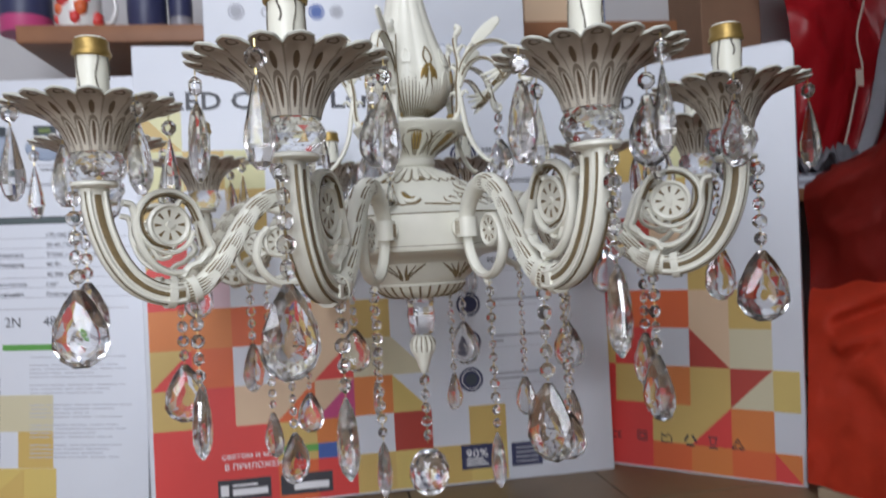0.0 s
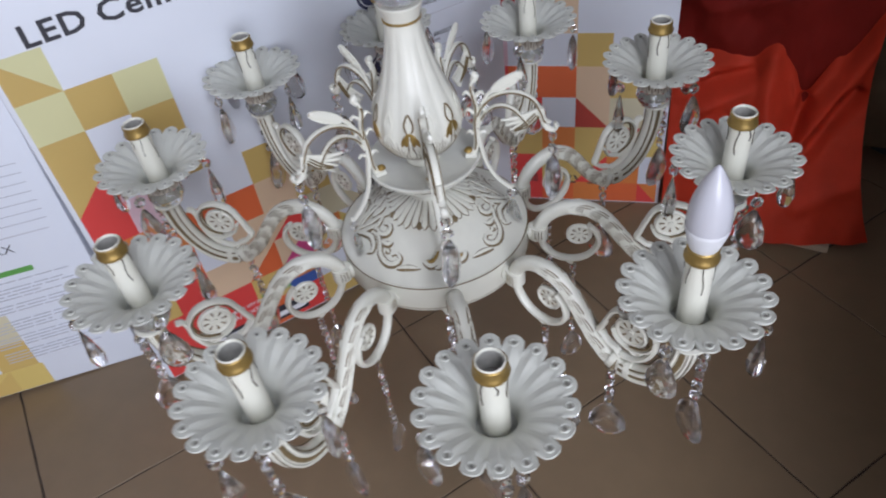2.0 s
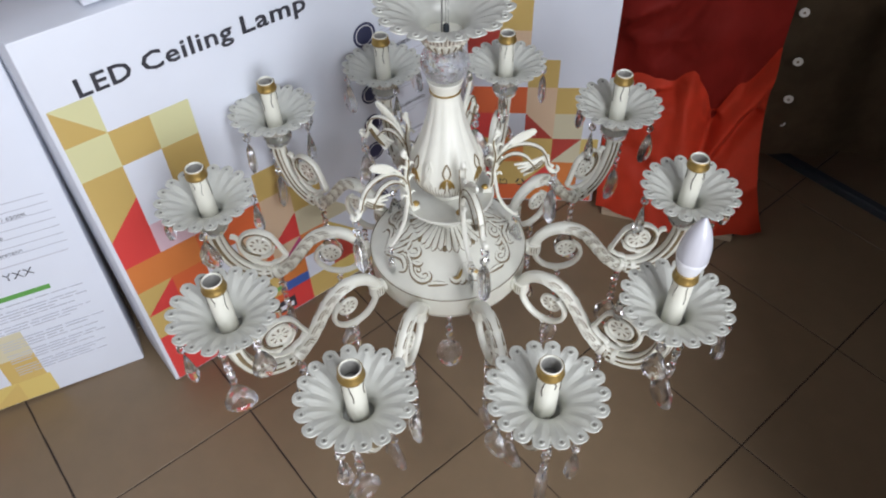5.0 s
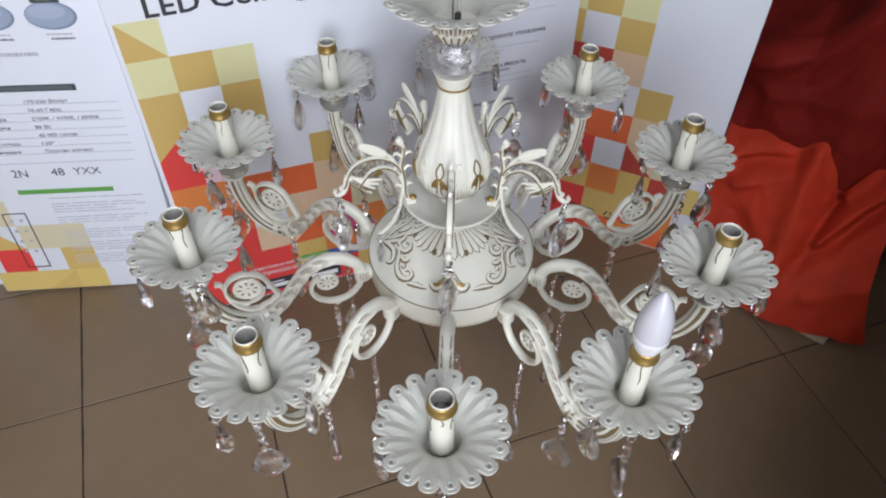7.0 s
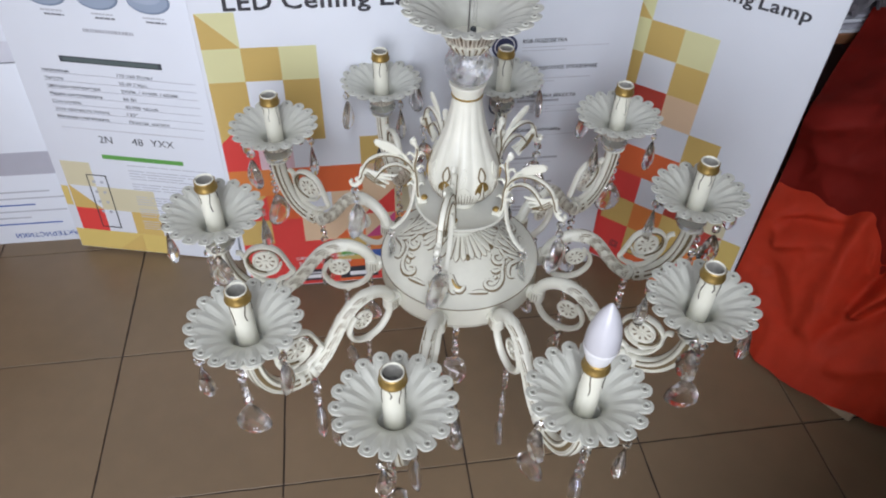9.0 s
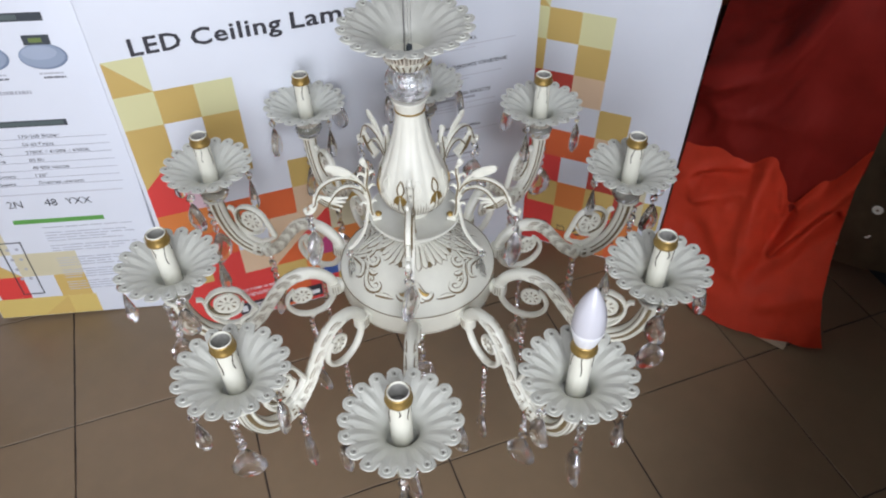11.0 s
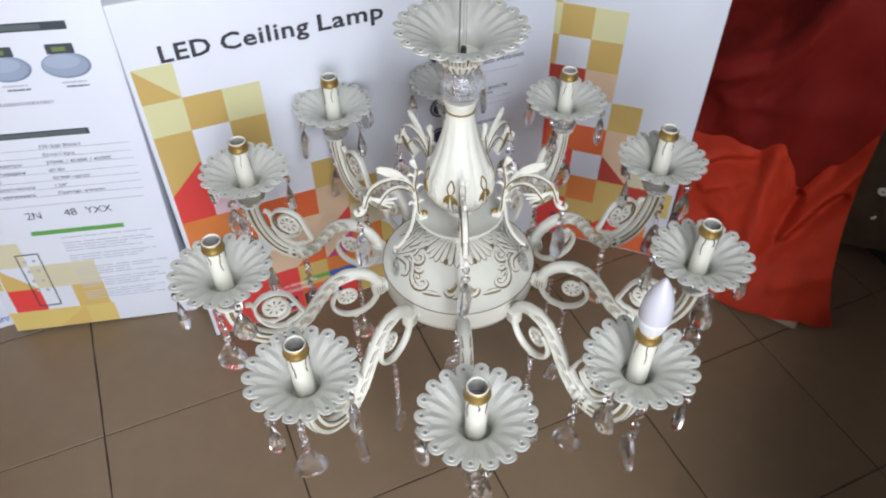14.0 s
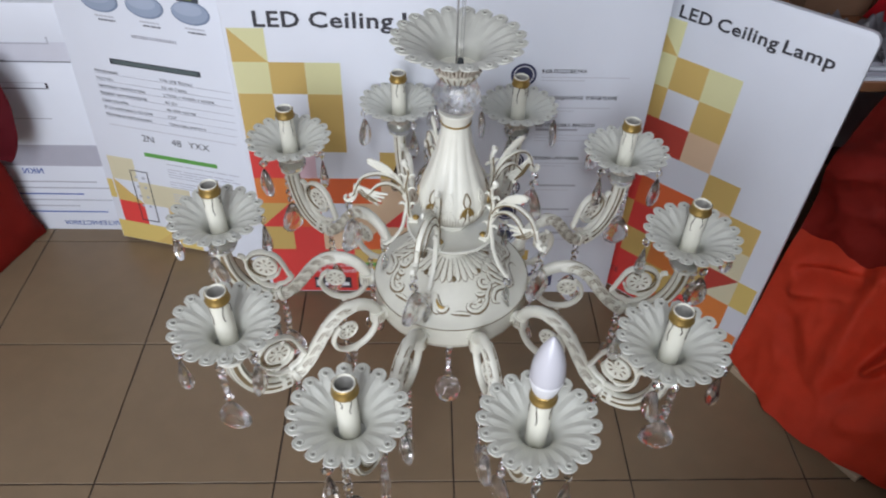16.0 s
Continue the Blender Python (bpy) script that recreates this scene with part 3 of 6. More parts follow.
BLANK = mesh_of(blank, "relief_leaf", CREAM)
LEAF, GILT, RIBS = mesh_of(leaf, "leaf_arch", BROWN), mesh_of(gilt, "leaf_heart", GOLD), mesh_of(ribs, "foot_rib", BROWN)
for k in range(6):
    m = Matrix.Rotation(radians(-128.5 + 60 * k), 4, "Z")
    o = part("leaf_arch", LEAF, None, chandelier, "brown leaf arch on the vase", m=m)
    part("leaf_heart", GILT, None, o, "gilt leaf heart")
    part("relief_leaf", BLANK, None, chandelier, "raised cream leaf on the vase", m=m @ Matrix.Rotation(radians(30), 4, "Z"))
    part("foot_rib", RIBS, None, chandelier, "brown ribs at the vase's foot", m=m)
bm = lathe(bmesh.new(), [(0.0178, 0.6890), (0.0192, 0.6882), (0.0192, 0.6868), (0.0178, 0.6860)], 40, closed_ends=False)
part("vase_ring", bm, GOLD, chandelier, "thin gilt ring at the vase's neck")


def facet_ball(r, z0, z1, n=14, waist=0.55):
    """A cut glass ball with a flat foot and top, faceted in staggered rows."""
    bm = bmesh.new()
    rows = [(waist, 0.0), (0.86, 0.16), (1.0, 0.42), (0.97, 0.62), (0.80, 0.85), (waist, 1.0)]
    rings = []
    for i, (q, t) in enumerate(rows):
        rings.append([bm.verts.new((r * q * math.cos(2 * math.pi * (k + 0.5 * (i % 2)) / n), r * q * math.sin(2 * math.pi * (k + 0.5 * (i % 2)) / n), z0 + (z1 - z0) * t)) for k in range(n)])
    for i, (a, b) in enumerate(zip(rings, rings[1:])):
        for k in range(n):
            k1 = (k + 1) % n
            if i % 2 == 0:
                bm.faces.new((a[k], a[k1], b[k]))
                bm.faces.new((a[k1], b[k1], b[k]))
            else:
                bm.faces.new((a[k], a[k1], b[k1]))
                bm.faces.new((a[k], b[k1], b[k]))
    bm.faces.new(rings[0][::-1])
    bm.faces.new(rings[-1])
    return bm


ball_ = part("glass_ball", facet_ball(0.0290, 0.7045, 0.748, 16), CLEARBALL, chandelier, "clear cut glass ball above the vase", 0)
part("ball_stem", lathe(bmesh.new(), [(0.0100 + 0.0016 * (k % 2), 0.7050 + 0.0036 * k) for k in range(12)], 14, lambda a, i, r, z: (r * (1 + 0.09 * math.cos(7 * a + 2.1 * i)), z)), CRYSTAL, ball_, "glittering ridged glass stem", 0)


def cup_mesh(r_bot, r_rim, z0, z1, lobes=18, name="cup"):
    """A flared cup of many petals, each with a round lobe at the rim, a ridge inside and slots outside."""
    bm = bmesh.new()
    uvl = bm.loops.layers.uv.new("map")
    n, per = lobes * 12, 12
    ts = [0.0, 0.08, 0.18, 0.30, 0.42, 0.54, 0.66, 0.76, 0.82, 0.86, 0.88, 0.90, 0.92, 0.94, 0.97, 1.0]
    grid = []
    for side in (0, 1):
        for i, t in enumerate(ts if side == 0 else ts[::-1]):
            ring = []
            for k in range(n):
                f = (k % per) / per
                arch = math.sin(math.pi * f)
                lobe = math.sqrt(max(0.0, 1 - (2 * f - 1) ** 2))
                flare = t ** 2.05
                r = r_bot + (r_rim - r_bot) * (0.29 * t + 0.71 * flare)
                z = z0 + (z1 - z0) * (1 - (1 - t) ** 1.65)
                amp = max(0.0, min(1.0, (t - 0.46) / 0.30))
                amp = amp * amp * (3 - 2 * amp)
                r += (lobe - 1) * 0.0118 * max(0.0, (t - 0.76) / 0.24)
                z += ((arch ** 0.6 - 0.62) * 0.0025 + 0.0016 * max(0.0, 1 - abs(2 * f - 1) * 2.2)) * amp * (1 if t < 0.74 else max(0.45, 1 - 4 * (t - 0.74)))
                if t > 0.9:
                    z -= 0.0015 * (t - 0.9) * 10 * (1 - lobe)
                if side == 1:
                    z += 0.0016
                    r -= 0.0012 * (1 - 0.5 * t) + 0.0050 * math.exp(-((t - 0.34) / 0.24) ** 2)
                    # a small boss in each lobe
                    z -= 0.0012 * math.exp(-((t - 0.93) / 0.05) ** 2 - ((f - 0.5) / 0.22) ** 2)
                a = 2 * math.pi * k / n
                ring.append(bm.verts.new((r * math.cos(a), r * math.sin(a), z)))
            grid.append((ring, side, t))
    for (r0, s0, t0), (r1, s1, t1) in zip(grid, grid[1:]):
        for k in range(n):
            f = bm.faces.new((r0[k], r0[(k + 1) % n], r1[(k + 1) % n], r1[k]))
            out = s0 == 0 and s1 == 0
            for lp, (uu, vv) in zip(f.loops, ((k, t0), (k + 1, t0), (k + 1, t1), (k, t1))):
                lp[uvl].uv = (uu / per, vv if out else -1.0)
    bm.faces.new(grid[0][0])
    bm.faces.new(grid[-1][0])
    rim = [v.co.copy() + Vector((0, 0, 0.0009)) for v in grid[len(ts) - 1][0]]
    sweep(bm, rim[::2], 0.0010, 0.0010, (0, 0, 1), 5, closed=True)
    zc = z0 + (z1 - z0) * 0.975 + 0.0030
    for k in range(lobes):
        a = 2 * math.pi * (k + 0.5) / lobes
        c = Vector(((r_rim - 0.0074) * math.cos(a), (r_rim - 0.0074) * math.sin(a), zc))
        e, g = Vector((math.cos(a), math.sin(a), 0.10)), Vector((-math.sin(a), math.cos(a), 0))
        sweep(bm, [c + e * 0.0036 * math.cos(2 * math.pi * j / 10) + g * 0.0036 * math.sin(2 * math.pi * j / 10) for j in range(10)], 0.0010, 0.0010, (0, 0, 1), 5, closed=True)
        # dark plug paints the shade in the eyelet's hollow
        sweep(bm, [c - Vector((0, 0, 0.0006)), c + Vector((0, 0, 0.0003))], 0.0017, 0.0017, (1, 0, 0), 6, mi=1)
    return mesh_of(bm, name, [CUP, EYELET], 50)


part("top_cup", cup_mesh(0.026, 0.0775, 0.757, 0.796, 20, "top_cup"), None, chandelier, "scalloped pearl cup at the top")
part("top_collar", lathe(bmesh.new(), [(0.018, 0.746), (0.020, 0.748), (0.0265, 0.757), (0.028, 0.760), (0.024, 0.761)], 60, lambda a, i, r, z: (r * (1 + 0.05 * math.cos(20 * a)), z)), CREAM, chandelier, "ribbed cream collar")
bm = bmesh.new()
for k in range(20):
    a = 2 * math.pi * (k + 0.5) / 20
    d = Vector((math.cos(a), math.sin(a), 0))
    sweep(bm, [d * 0.0198 + Vector((0, 0, 0.7475)), d * 0.0270 + Vector((0, 0, 0.7570))], 0.0010, 0.0010, (0, 0, 1), 5)
part("collar_slot", bm, BROWN, chandelier, "brown slots in the collar")

# --- crystal pieces
def drop_mesh(L, W, D, name):
    """A pear-shaped cut drop hanging below its origin: a flat table on each face, a bevelled rim and a point at the top."""
    bm = bmesh.new()
    n = 12

    def outline(f, k):
        a = 2 * math.pi * f
        x = math.sin(a)
        z = math.cos(a)
        up = max(0.0, z)
        return (W / 2 * k * x * (1 - 0.50 * up ** 1.5), -L * 0.63 + (L * (0.63 if z > 0 else 0.37)) * z * k)
    rows = [(0.22, D / 2), (0.48, D / 2 * 0.93), (0.74, D / 2 * 0.70), (1.0, D * 0.07), (1.0, -D * 0.07), (0.74, -D / 2 * 0.70), (0.48, -D / 2 * 0.93), (0.22, -D / 2)]
    rings = []
    for i, (k, y) in enumerate(rows):
        h = 0.5 * (i in (1, 3, 4, 6))
        rings.append([bm.verts.new((outline((j + h) / n, k)[0], y, outline((j + h) / n, k)[1])) for j in range(n)])
    for i, (a, b) in enumerate(zip(rings, rings[1:])):
        for j in range(n):
            j1 = (j + 1) % n
            if i == 3:
                bm.faces.new((a[j], a[j1], b[j1], b[j]))
            elif i in (0, 2, 5):
                bm.faces.new((a[j], a[j1], b[j]))
                bm.faces.new((a[j1], b[j1], b[j]))
            else:
                bm.faces.new((a[j], a[j1], b[j1]))
                bm.faces.new((a[j], b[j1], b[j]))
    bm.faces.new(rings[0][::-1])
    bm.faces.new(rings[-1])
    return mesh_of(bm, name, CRYSTAL, 0)


def slim_mesh(L, W, name):
    bm = bmesh.new()
    n = 8
    rows = [(0.10, 0.0), (0.45, 0.22), (0.92, 0.58), (1.0, 0.74), (0.70, 0.92), (0.25, 1.0)]
    rings = [[bm.verts.new((W / 2 * q * math.cos(2 * math.pi * (k + 0.5) / n), W / 2 * q * 0.8 * math.sin(2 * math.pi * (k + 0.5) / n), -L * t)) for k in range(n)] for q, t in rows]
    for a, b in zip(rings, rings[1:]):
        for k in range(n):
            bm.faces.new((a[k], a[(k + 1) % n], b[(k + 1) % n], b[k]))
    bm.faces.new(rings[0])
    bm.faces.new(rings[-1][::-1])
    return mesh_of(bm, name, CRYSTAL, 0)


def beads_mesh(count, size, gap, name, turn=0.9):
    """A string of flat cut beads on gilt wire, from the origin down."""
    bm = bmesh.new()
    step = size + gap
    for i in range(count):
        c = Vector((0, 0, -gap - size / 2 - i * step))
        rot = Matrix.Rotation(turn * i + 0.4, 3, "Z")
        n = 8
        rings = []
        for q, y in ((0.55, 0.30), (1.0, 0.06), (1.0, -0.06), (0.55, -0.30)):
            rings.append([bm.verts.new(c + rot @ Vector((size / 2 * q * math.cos(2 * math.pi * (k + 0.5) / n), size * y, size / 2 * q * math.sin(2 * math.pi * (k + 0.5) / n)))) for k in range(n)])
        for a, b in zip(rings, rings[1:]):
            for k in range(n):
                bm.faces.new((a[k], a[(k + 1) % n], b[(k + 1) % n], b[k]))
        bm.faces.new(rings[0])
        bm.faces.new(rings[-1])
        sweep(bm, [c + Vector((0, 0, size * 0.42)), c + Vector((0, 0, size * 0.5 + gap * 0.5)), c + Vector((0, 0, size * 0.5 + gap + size * 0.10))], 0.0005, 0.0005, (1, 0, 0), 4, mi=1)
    sweep(bm, [Vector((0, 0, -count * step + size * 0.10)), Vector((0, 0, -count * step - gap))], 0.0005, 0.0005, (1, 0, 0), 4, mi=1)
    return mesh_of(bm, name, [CRYSTAL, WIRE], 0)


DROP_BIG, DROP_RIM, DROP_MID = drop_mesh(0.064, 0.046, 0.016, "big_drop"), drop_mesh(0.055, 0.031, 0.013, "rim_drop"), drop_mesh(0.055, 0.047, 0.018, "middle_drop")
DROP_THIN = slim_mesh(0.055, 0.019, "thin_drop")
DROP_SLIM, DROP_WIDE = drop_mesh(0.052, 0.023, 0.010, "slim_drop"), drop_mesh(0.050, 0.034, 0.012, "wide_drop")
BEADS1, BEADS5 = beads_mesh(1, 0.0135, 0.003, "single_bead"), beads_mesh(5, 0.0130, 0.0022, "long_bead_string")
BEADS2 = beads_mesh(2, 0.0130, 0.0028, "pair_of_beads")
BEADS_FINE = beads_mesh(11, 0.0095, 0.0024, "fine_bead_string", 0.5)
BEAD_LEN = {BEADS1: 0.0195, BEADS2: 0.0344, BEADS5: 0.078, BEADS_FINE: 0.134}
rnd = random.Random(5)


def pendant(parent, p, beads, drop, spin, tilt=0.0):
    m = Matrix.Translation(p) @ Matrix.Rotation(radians(tilt), 4, "X") @ Matrix.Rotation(radians(spin), 4, "Z")
    part("crystal_bead" if beads is BEADS1 else "bead_string", beads, None, parent, m=m)
    part("crystal_drop", drop, None, parent, m=m @ Matrix.Translation((0, 0, -BEAD_LEN[beads])) @ Matrix.Rotation(radians(rnd.uniform(-40, 40)), 4, "Z"))


# --- one arm's meshes, in its own plane: x outward, z up
ARM = [(0.334, 0.4555), (0.3335, 0.440), (0.330, 0.420), (0.322, 0.398), (0.309, 0.379), (0.291, 0.367), (0.271, 0.3635), (0.251, 0.369), (0.235, 0.383), (0.221, 0.402),
       (0.208, 0.421), (0.195, 0.436), (0.179, 0.4455), (0.162, 0.4475), (0.146, 0.4425), (0.1335, 0.4315), (0.1265, 0.418), (0.1255, 0.408)]
arm_path = smooth([pm(r, z) for r, z in ARM], 6)


def arm_w(s):
    return 0.0112 - 0.0022 * min(1, s * 2.2) - 0.0016 * max(0.0, s - 0.75) * 4


def arm_meshes():
    out = {}
    bm = bmesh.new()
    sweep(bm, arm_path, arm_w, lambda s: 0.0088 - 0.002 * s, (0, 1, 0), 12, flat=0.8)
    # cap and collars
    lathe(bm, [(0.008, 0.4530), (0.0165, 0.4540), (0.0180, 0.4555), (0.0180, 0.4575), (0.0140, 0.4590)], 24, at=(0.3335, 0))
    for s0 in (0.335, 0.40):
        i = int(s0 * (len(arm_path) - 1))
        sweep(bm, [arm_path[i - 1], arm_path[i + 1]], 0.0120, 0.0100, (0, 1, 0), 12, flat=0.8)
    sweep(bm, [pm(0.1255, 0.4185), pm(0.1255, 0.4000)], 0.0105, 0.0095, (0, 1, 0), 12, flat=0.7)
    sweep(bm, [pm(0.1240, 0.4092), pm(0.1085, 0.4092)], 0.0075, 0.0075, (0, 1, 0), 10)
    sweep(bm, [pm(0.1165, 0.4092), pm(0.1135, 0.4092)], 0.0105, 0.0105, (0, 1, 0), 12)
    # lower loop with its volute
    loop = smooth([pm(0.1265, 0.402), pm(0.131, 0.386), pm(0.143, 0.371), pm(0.160, 0.3645), pm(0.177, 0.367), pm(0.190, 0.378), pm(0.1955, 0.393), pm(0.192, 0.408), pm(0.183, 0.418)], 6)
    sweep(bm, loop, lambda s: 0.0046 - 0.0014 * s, 0.0052, (0, 1, 0), 8)
    sweep(bm, smooth([pm(0.160, 0.366), pm(0.161, 0.359), pm(0.166, 0.3575)], 3), 0.0028, 0.0030, (0, 1, 0), 6)
    # large C scroll, volutes and inner strand
    ring = [pm(0.2440, 0.3960), pm(0.2385, 0.4020), pm(0.2420, 0.4105), pm(0.2475, 0.4260), pm(0.2560, 0.4430), pm(0.2725, 0.4515), pm(0.2900, 0.4480), pm(0.3010, 0.4350), pm(0.3015, 0.4190),
            pm(0.2920, 0.4050), pm(0.2755, 0.3990), pm(0.2610, 0.4050), pm(0.2545, 0.4170)]
    sweep(bm, smooth(ring, 6), lambda s: 0.0036 - 0.0016 * s, 0.0052, (0, 1, 0), 8)
    sweep(bm, smooth([pm(0.313, 0.4420), pm(0.3060, 0.4400), pm(0.3030, 0.4300), pm(0.3020, 0.4140), pm(0.2930, 0.3940), pm(0.2780, 0.3830), pm(0.2620, 0.3820)], 6), 0.0030, 0.0046, (0, 1, 0), 8)
    sweep(bm, smooth([pm(0.2560, 0.4430), pm(0.2640, 0.4440), pm(0.2680, 0.4390)], 4), 0.0022, 0.004, (0, 1, 0), 6)
    sweep(bm, smooth([pm(0.2920, 0.4050), pm(0.2850, 0.3950), pm(0.2770, 0.3960), pm(0.2760, 0.4010)], 4), 0.0022, 0.004, (0, 1, 0), 6)
    sweep(bm, smooth([pm(0.2440, 0.3960), pm(0.2500, 0.3900), pm(0.2600, 0.3860), pm(0.2660, 0.3780)], 4), 0.0030, 0.0050, (0, 1, 0), 6)
    def flank(i, off):
        """How far the arm's flank stands out at a place along it and across it."""
        return (0.0088 - 0.002 * i / len(arm_path)) * (1 - min(0.97, abs(off) / arm_w(i / len(arm_path))) ** 2.5) ** 0.4

    step = sum((b - a).length for a, b in zip(arm_path, arm_path[1:])) / (len(arm_path) - 1)

    def along(i, c, off, sy, lift):
        """A place on the flank, c metres back from place i on the arm."""
        f = max(1.0, min(len(arm_path) - 2.001, i - c / step))
        k = int(f)
        p, t = arm_path[k].lerp(arm_path[k + 1], f - k), (arm_path[k + 1] - arm_path[k - 1]).normalized()
        return p + Vector((-t.z, 0, t.x)) * off + Vector((0, sy * (flank(f, off) + lift), 0))

    # raised borders and acanthus leaves on both flanks
    n = len(arm_path)
    for sy in (1, -1):
        for off in (0.0062, -0.0062):
            q = []
            for i in range(2, int(n * 0.37)):
                t = (arm_path[i + 1] - arm_path[i - 1]).normalized()
                q.append(arm_path[i] + Vector((-t.z, 0, t.x)) * off * (1 - 0.25 * i / n) + Vector((0, sy * 0.0082, 0)))
            sweep(bm, q, 0.0016, 0.0014, (0, 1, 0), 6)
        for j in range(6):
            i = int((0.47 + 0.062 * j) * (n - 1))
            for off in (-0.0066, -0.0040, -0.0014, 0.0014, 0.0040, 0.0066):
                q = [along(i, c, off * f, sy, 0.0) for c, f in ((0.0, 0.35), (0.008, 0.75), (0.016, 0.95), (0.025, 1.0))]
                sweep(bm, smooth(q, 3), lambda k: 0.0012 * (1 - 0.5 * k), 0.0012, (0, 1, 0), 6)
    out["arm"] = mesh_of(bm, "arm", CREAM, 40)
    for sy in (1, -1):
        q = [arm_path[i] + Vector((0, sy * 0.0078, 0)) for i in range(3, int(n * 0.355))]
        out["groove", sy] = mesh_of(sweep(bmesh.new(), q, lambda s: 0.0036 * (1 - 0.45 * s), 0.0012, (0, 1, 0), 6), "groove_glaze", BROWN, 40)
        for off in (0.0090, -0.0090):
            q = []
            for i in range(2, int(n * 0.37)):
                t = (arm_path[i + 1] - arm_path[i - 1]).normalized()
                q.append(arm_path[i] + Vector((-t.z, 0, t.x)) * off * (1 - 0.25 * i / n) + Vector((0, sy * 0.0066, 0)))
            out["edge", sy, off > 0] = mesh_of(sweep(bmesh.new(), q, 0.0005, 0.0012, (0, 1, 0), 5), "edge_glaze", BROWN, 40)
        bm = bmesh.new()
        for j in range(6):
            i = int((0.46 + 0.062 * j) * (n - 1))
            for off in (-0.0076, -0.0053, -0.0027, 0.0, 0.0027, 0.0053, 0.0076):
                q = [along(i, c, off * f, sy, -0.0003) for c, f in ((0.001, 0.35), (0.009, 0.75), (0.017, 0.95), (0.026, 1.0))]
                sweep(bm, smooth(q, 3), lambda k: 0.0011 * (1 - 0.3 * k), 0.0009, (0, 1, 0), 5)
        out["veins", sy] = mesh_of(bm, "leaf_glaze", BROWN, 40)
        for m_, i in enumerate((int(0.360 * (n - 1)), int(0.430 * (n - 1)))):
            out["panel", sy, m_] = mesh_of(sweep(bmesh.new(), [arm_path[i - 1] + Vector((0, sy * 0.0076, 0)), arm_path[i + 1] + Vector((0, sy * 0.0076, 0))], 0.0034, 0.0012, (0, 1, 0), 6), "panel_glaze", BROWN, 40)
        bm = bmesh.new()
        for k in range(3):
            x = 0.1215 + 0.0036 * k
            sweep(bm, [pm(x, 0.4155, sy * 0.0090), pm(x, 0.4030, sy * 0.0090)], 0.0006, 0.0010, (0, 1, 0), 5)
        out["collar", sy] = mesh_of(bm, "collar_glaze", BROWN, 40)
        bm = bmesh.new()
        ring2 = smooth([pm(0.2505, 0.4260), pm(0.2580, 0.4405), pm(0.2725, 0.4480), pm(0.2880, 0.4450), pm(0.2975, 0.4340), pm(0.2980, 0.4200), pm(0.2900, 0.4085), pm(0.2755, 0.4030)], 5)
        sweep(bm, [p + Vector((0, sy * 0.0030, 0)) for p in ring2], 0.0010, 0.0016, (0, 1, 0), 5)
        out["line", sy] = mesh_of(bm, "scroll_glaze", BROWN, 40)

    def rosette(r):
        bm = bmesh.new()
        t = [Vector((r * math.cos(2 * math.pi * k / 28), 0, r * math.sin(2 * math.pi * k / 28))) for k in range(28)]
        sweep(bm, t, r * 0.15, 0.0030, (0, 1, 0), 6, closed=True)
        sweep(bm, [Vector((0, -0.0030, 0)), Vector((0, 0.0030, 0))], r * 0.20, r * 0.20, (0, 0, 1), 10)
        poly(bm, [(r * 0.95 * math.cos(2 * math.pi * k / 24), r * 0.95 * math.sin(2 * math.pi * k / 24)) for k in range(24)], -0.0012, 0.0012, 0)
        for k in range(8):
            a = 2 * math.pi * k / 8
            d = Vector((math.cos(a), 0, math.sin(a)))
            for sy in (1, -1):
                sweep(bm, smooth([d * r * 0.42 + Vector((0, sy * 0.0013, 0)), d * r * 0.60 + Vector((0, sy * 0.0013, 0)), d * r * 0.78 + Vector((0, sy * 0.0013, 0))], 3), lambda s: r * (0.03 + 0.08 * s), 0.0004, (0, 1, 0), 6, mi=1)
        return mesh_of(bm, "rosette", [CREAM, BROWN], 40)
    out["rosette"], out["small_rosette"] = rosette(0.0165), rosette(0.0135)
    # candle sleeve, hollow at its top, with drips
    bm = bmesh.new()
    sleeve = [(0.0120, 0.4760), (0.0122, 0.500), (0.0122, 0.5560), (0.0121, 0.5675), (0.0112, 0.5685), (0.0104, 0.5675), (0.0103, 0.545), (0.0, 0.5448)]
    lathe(bm, sleeve[:-1], 28, at=(R, 0))
    bmesh.ops.holes_fill(bm, edges=bm.edges[:], sides=0)
    lathe(bm, [(0.0102, 0.5660), (0.0101, 0.5460), (0.0085, 0.5455)], 28, at=(R, 0), closed_ends=False, mi=1)
    out["candle_sleeve"] = mesh_of(bm, "candle_sleeve", [IVORY, SLEEVEIN], 40)
    bm = bmesh.new()
    for a0, z1, ln in ((0.5, 0.553, 0.026), (1.5, 0.553, 0.018), (2.6, 0.553, 0.030), (3.6, 0.553, 0.014), (4.4, 0.553, 0.024), (5.5, 0.553, 0.033)):
        q = []
        for j in range(9):
            f = j / 8
            a = a0 + 0.10 * math.sin(5 * f + a0 * 3)
            q.append(Vector((R + 0.0123 * math.cos(a), 0.0123 * math.sin(a), z1 - ln * f)))
        sweep(bm, q, lambda s: 0.0006 + 0.0005 * abs(math.sin(9 * s + 1)) * (1 - 0.3 * s), 0.0004, (1, 0, 0), 5)
    out["drip"] = mesh_of(bm, "drip", DRIP, 40)
    out["gold_ring"] = mesh_of(lathe(bmesh.new(), [(0.0122, 0.5530), (0.0146, 0.5538), (0.0150, 0.5560), (0.0142, 0.5580), (0.0134, 0.5600), (0.0134, 0.5660), (0.0122, 0.5672)], 30, closed_ends=False, at=(R, 0)), "gold_ring", GOLD, 40)
    bm = bmesh.new()
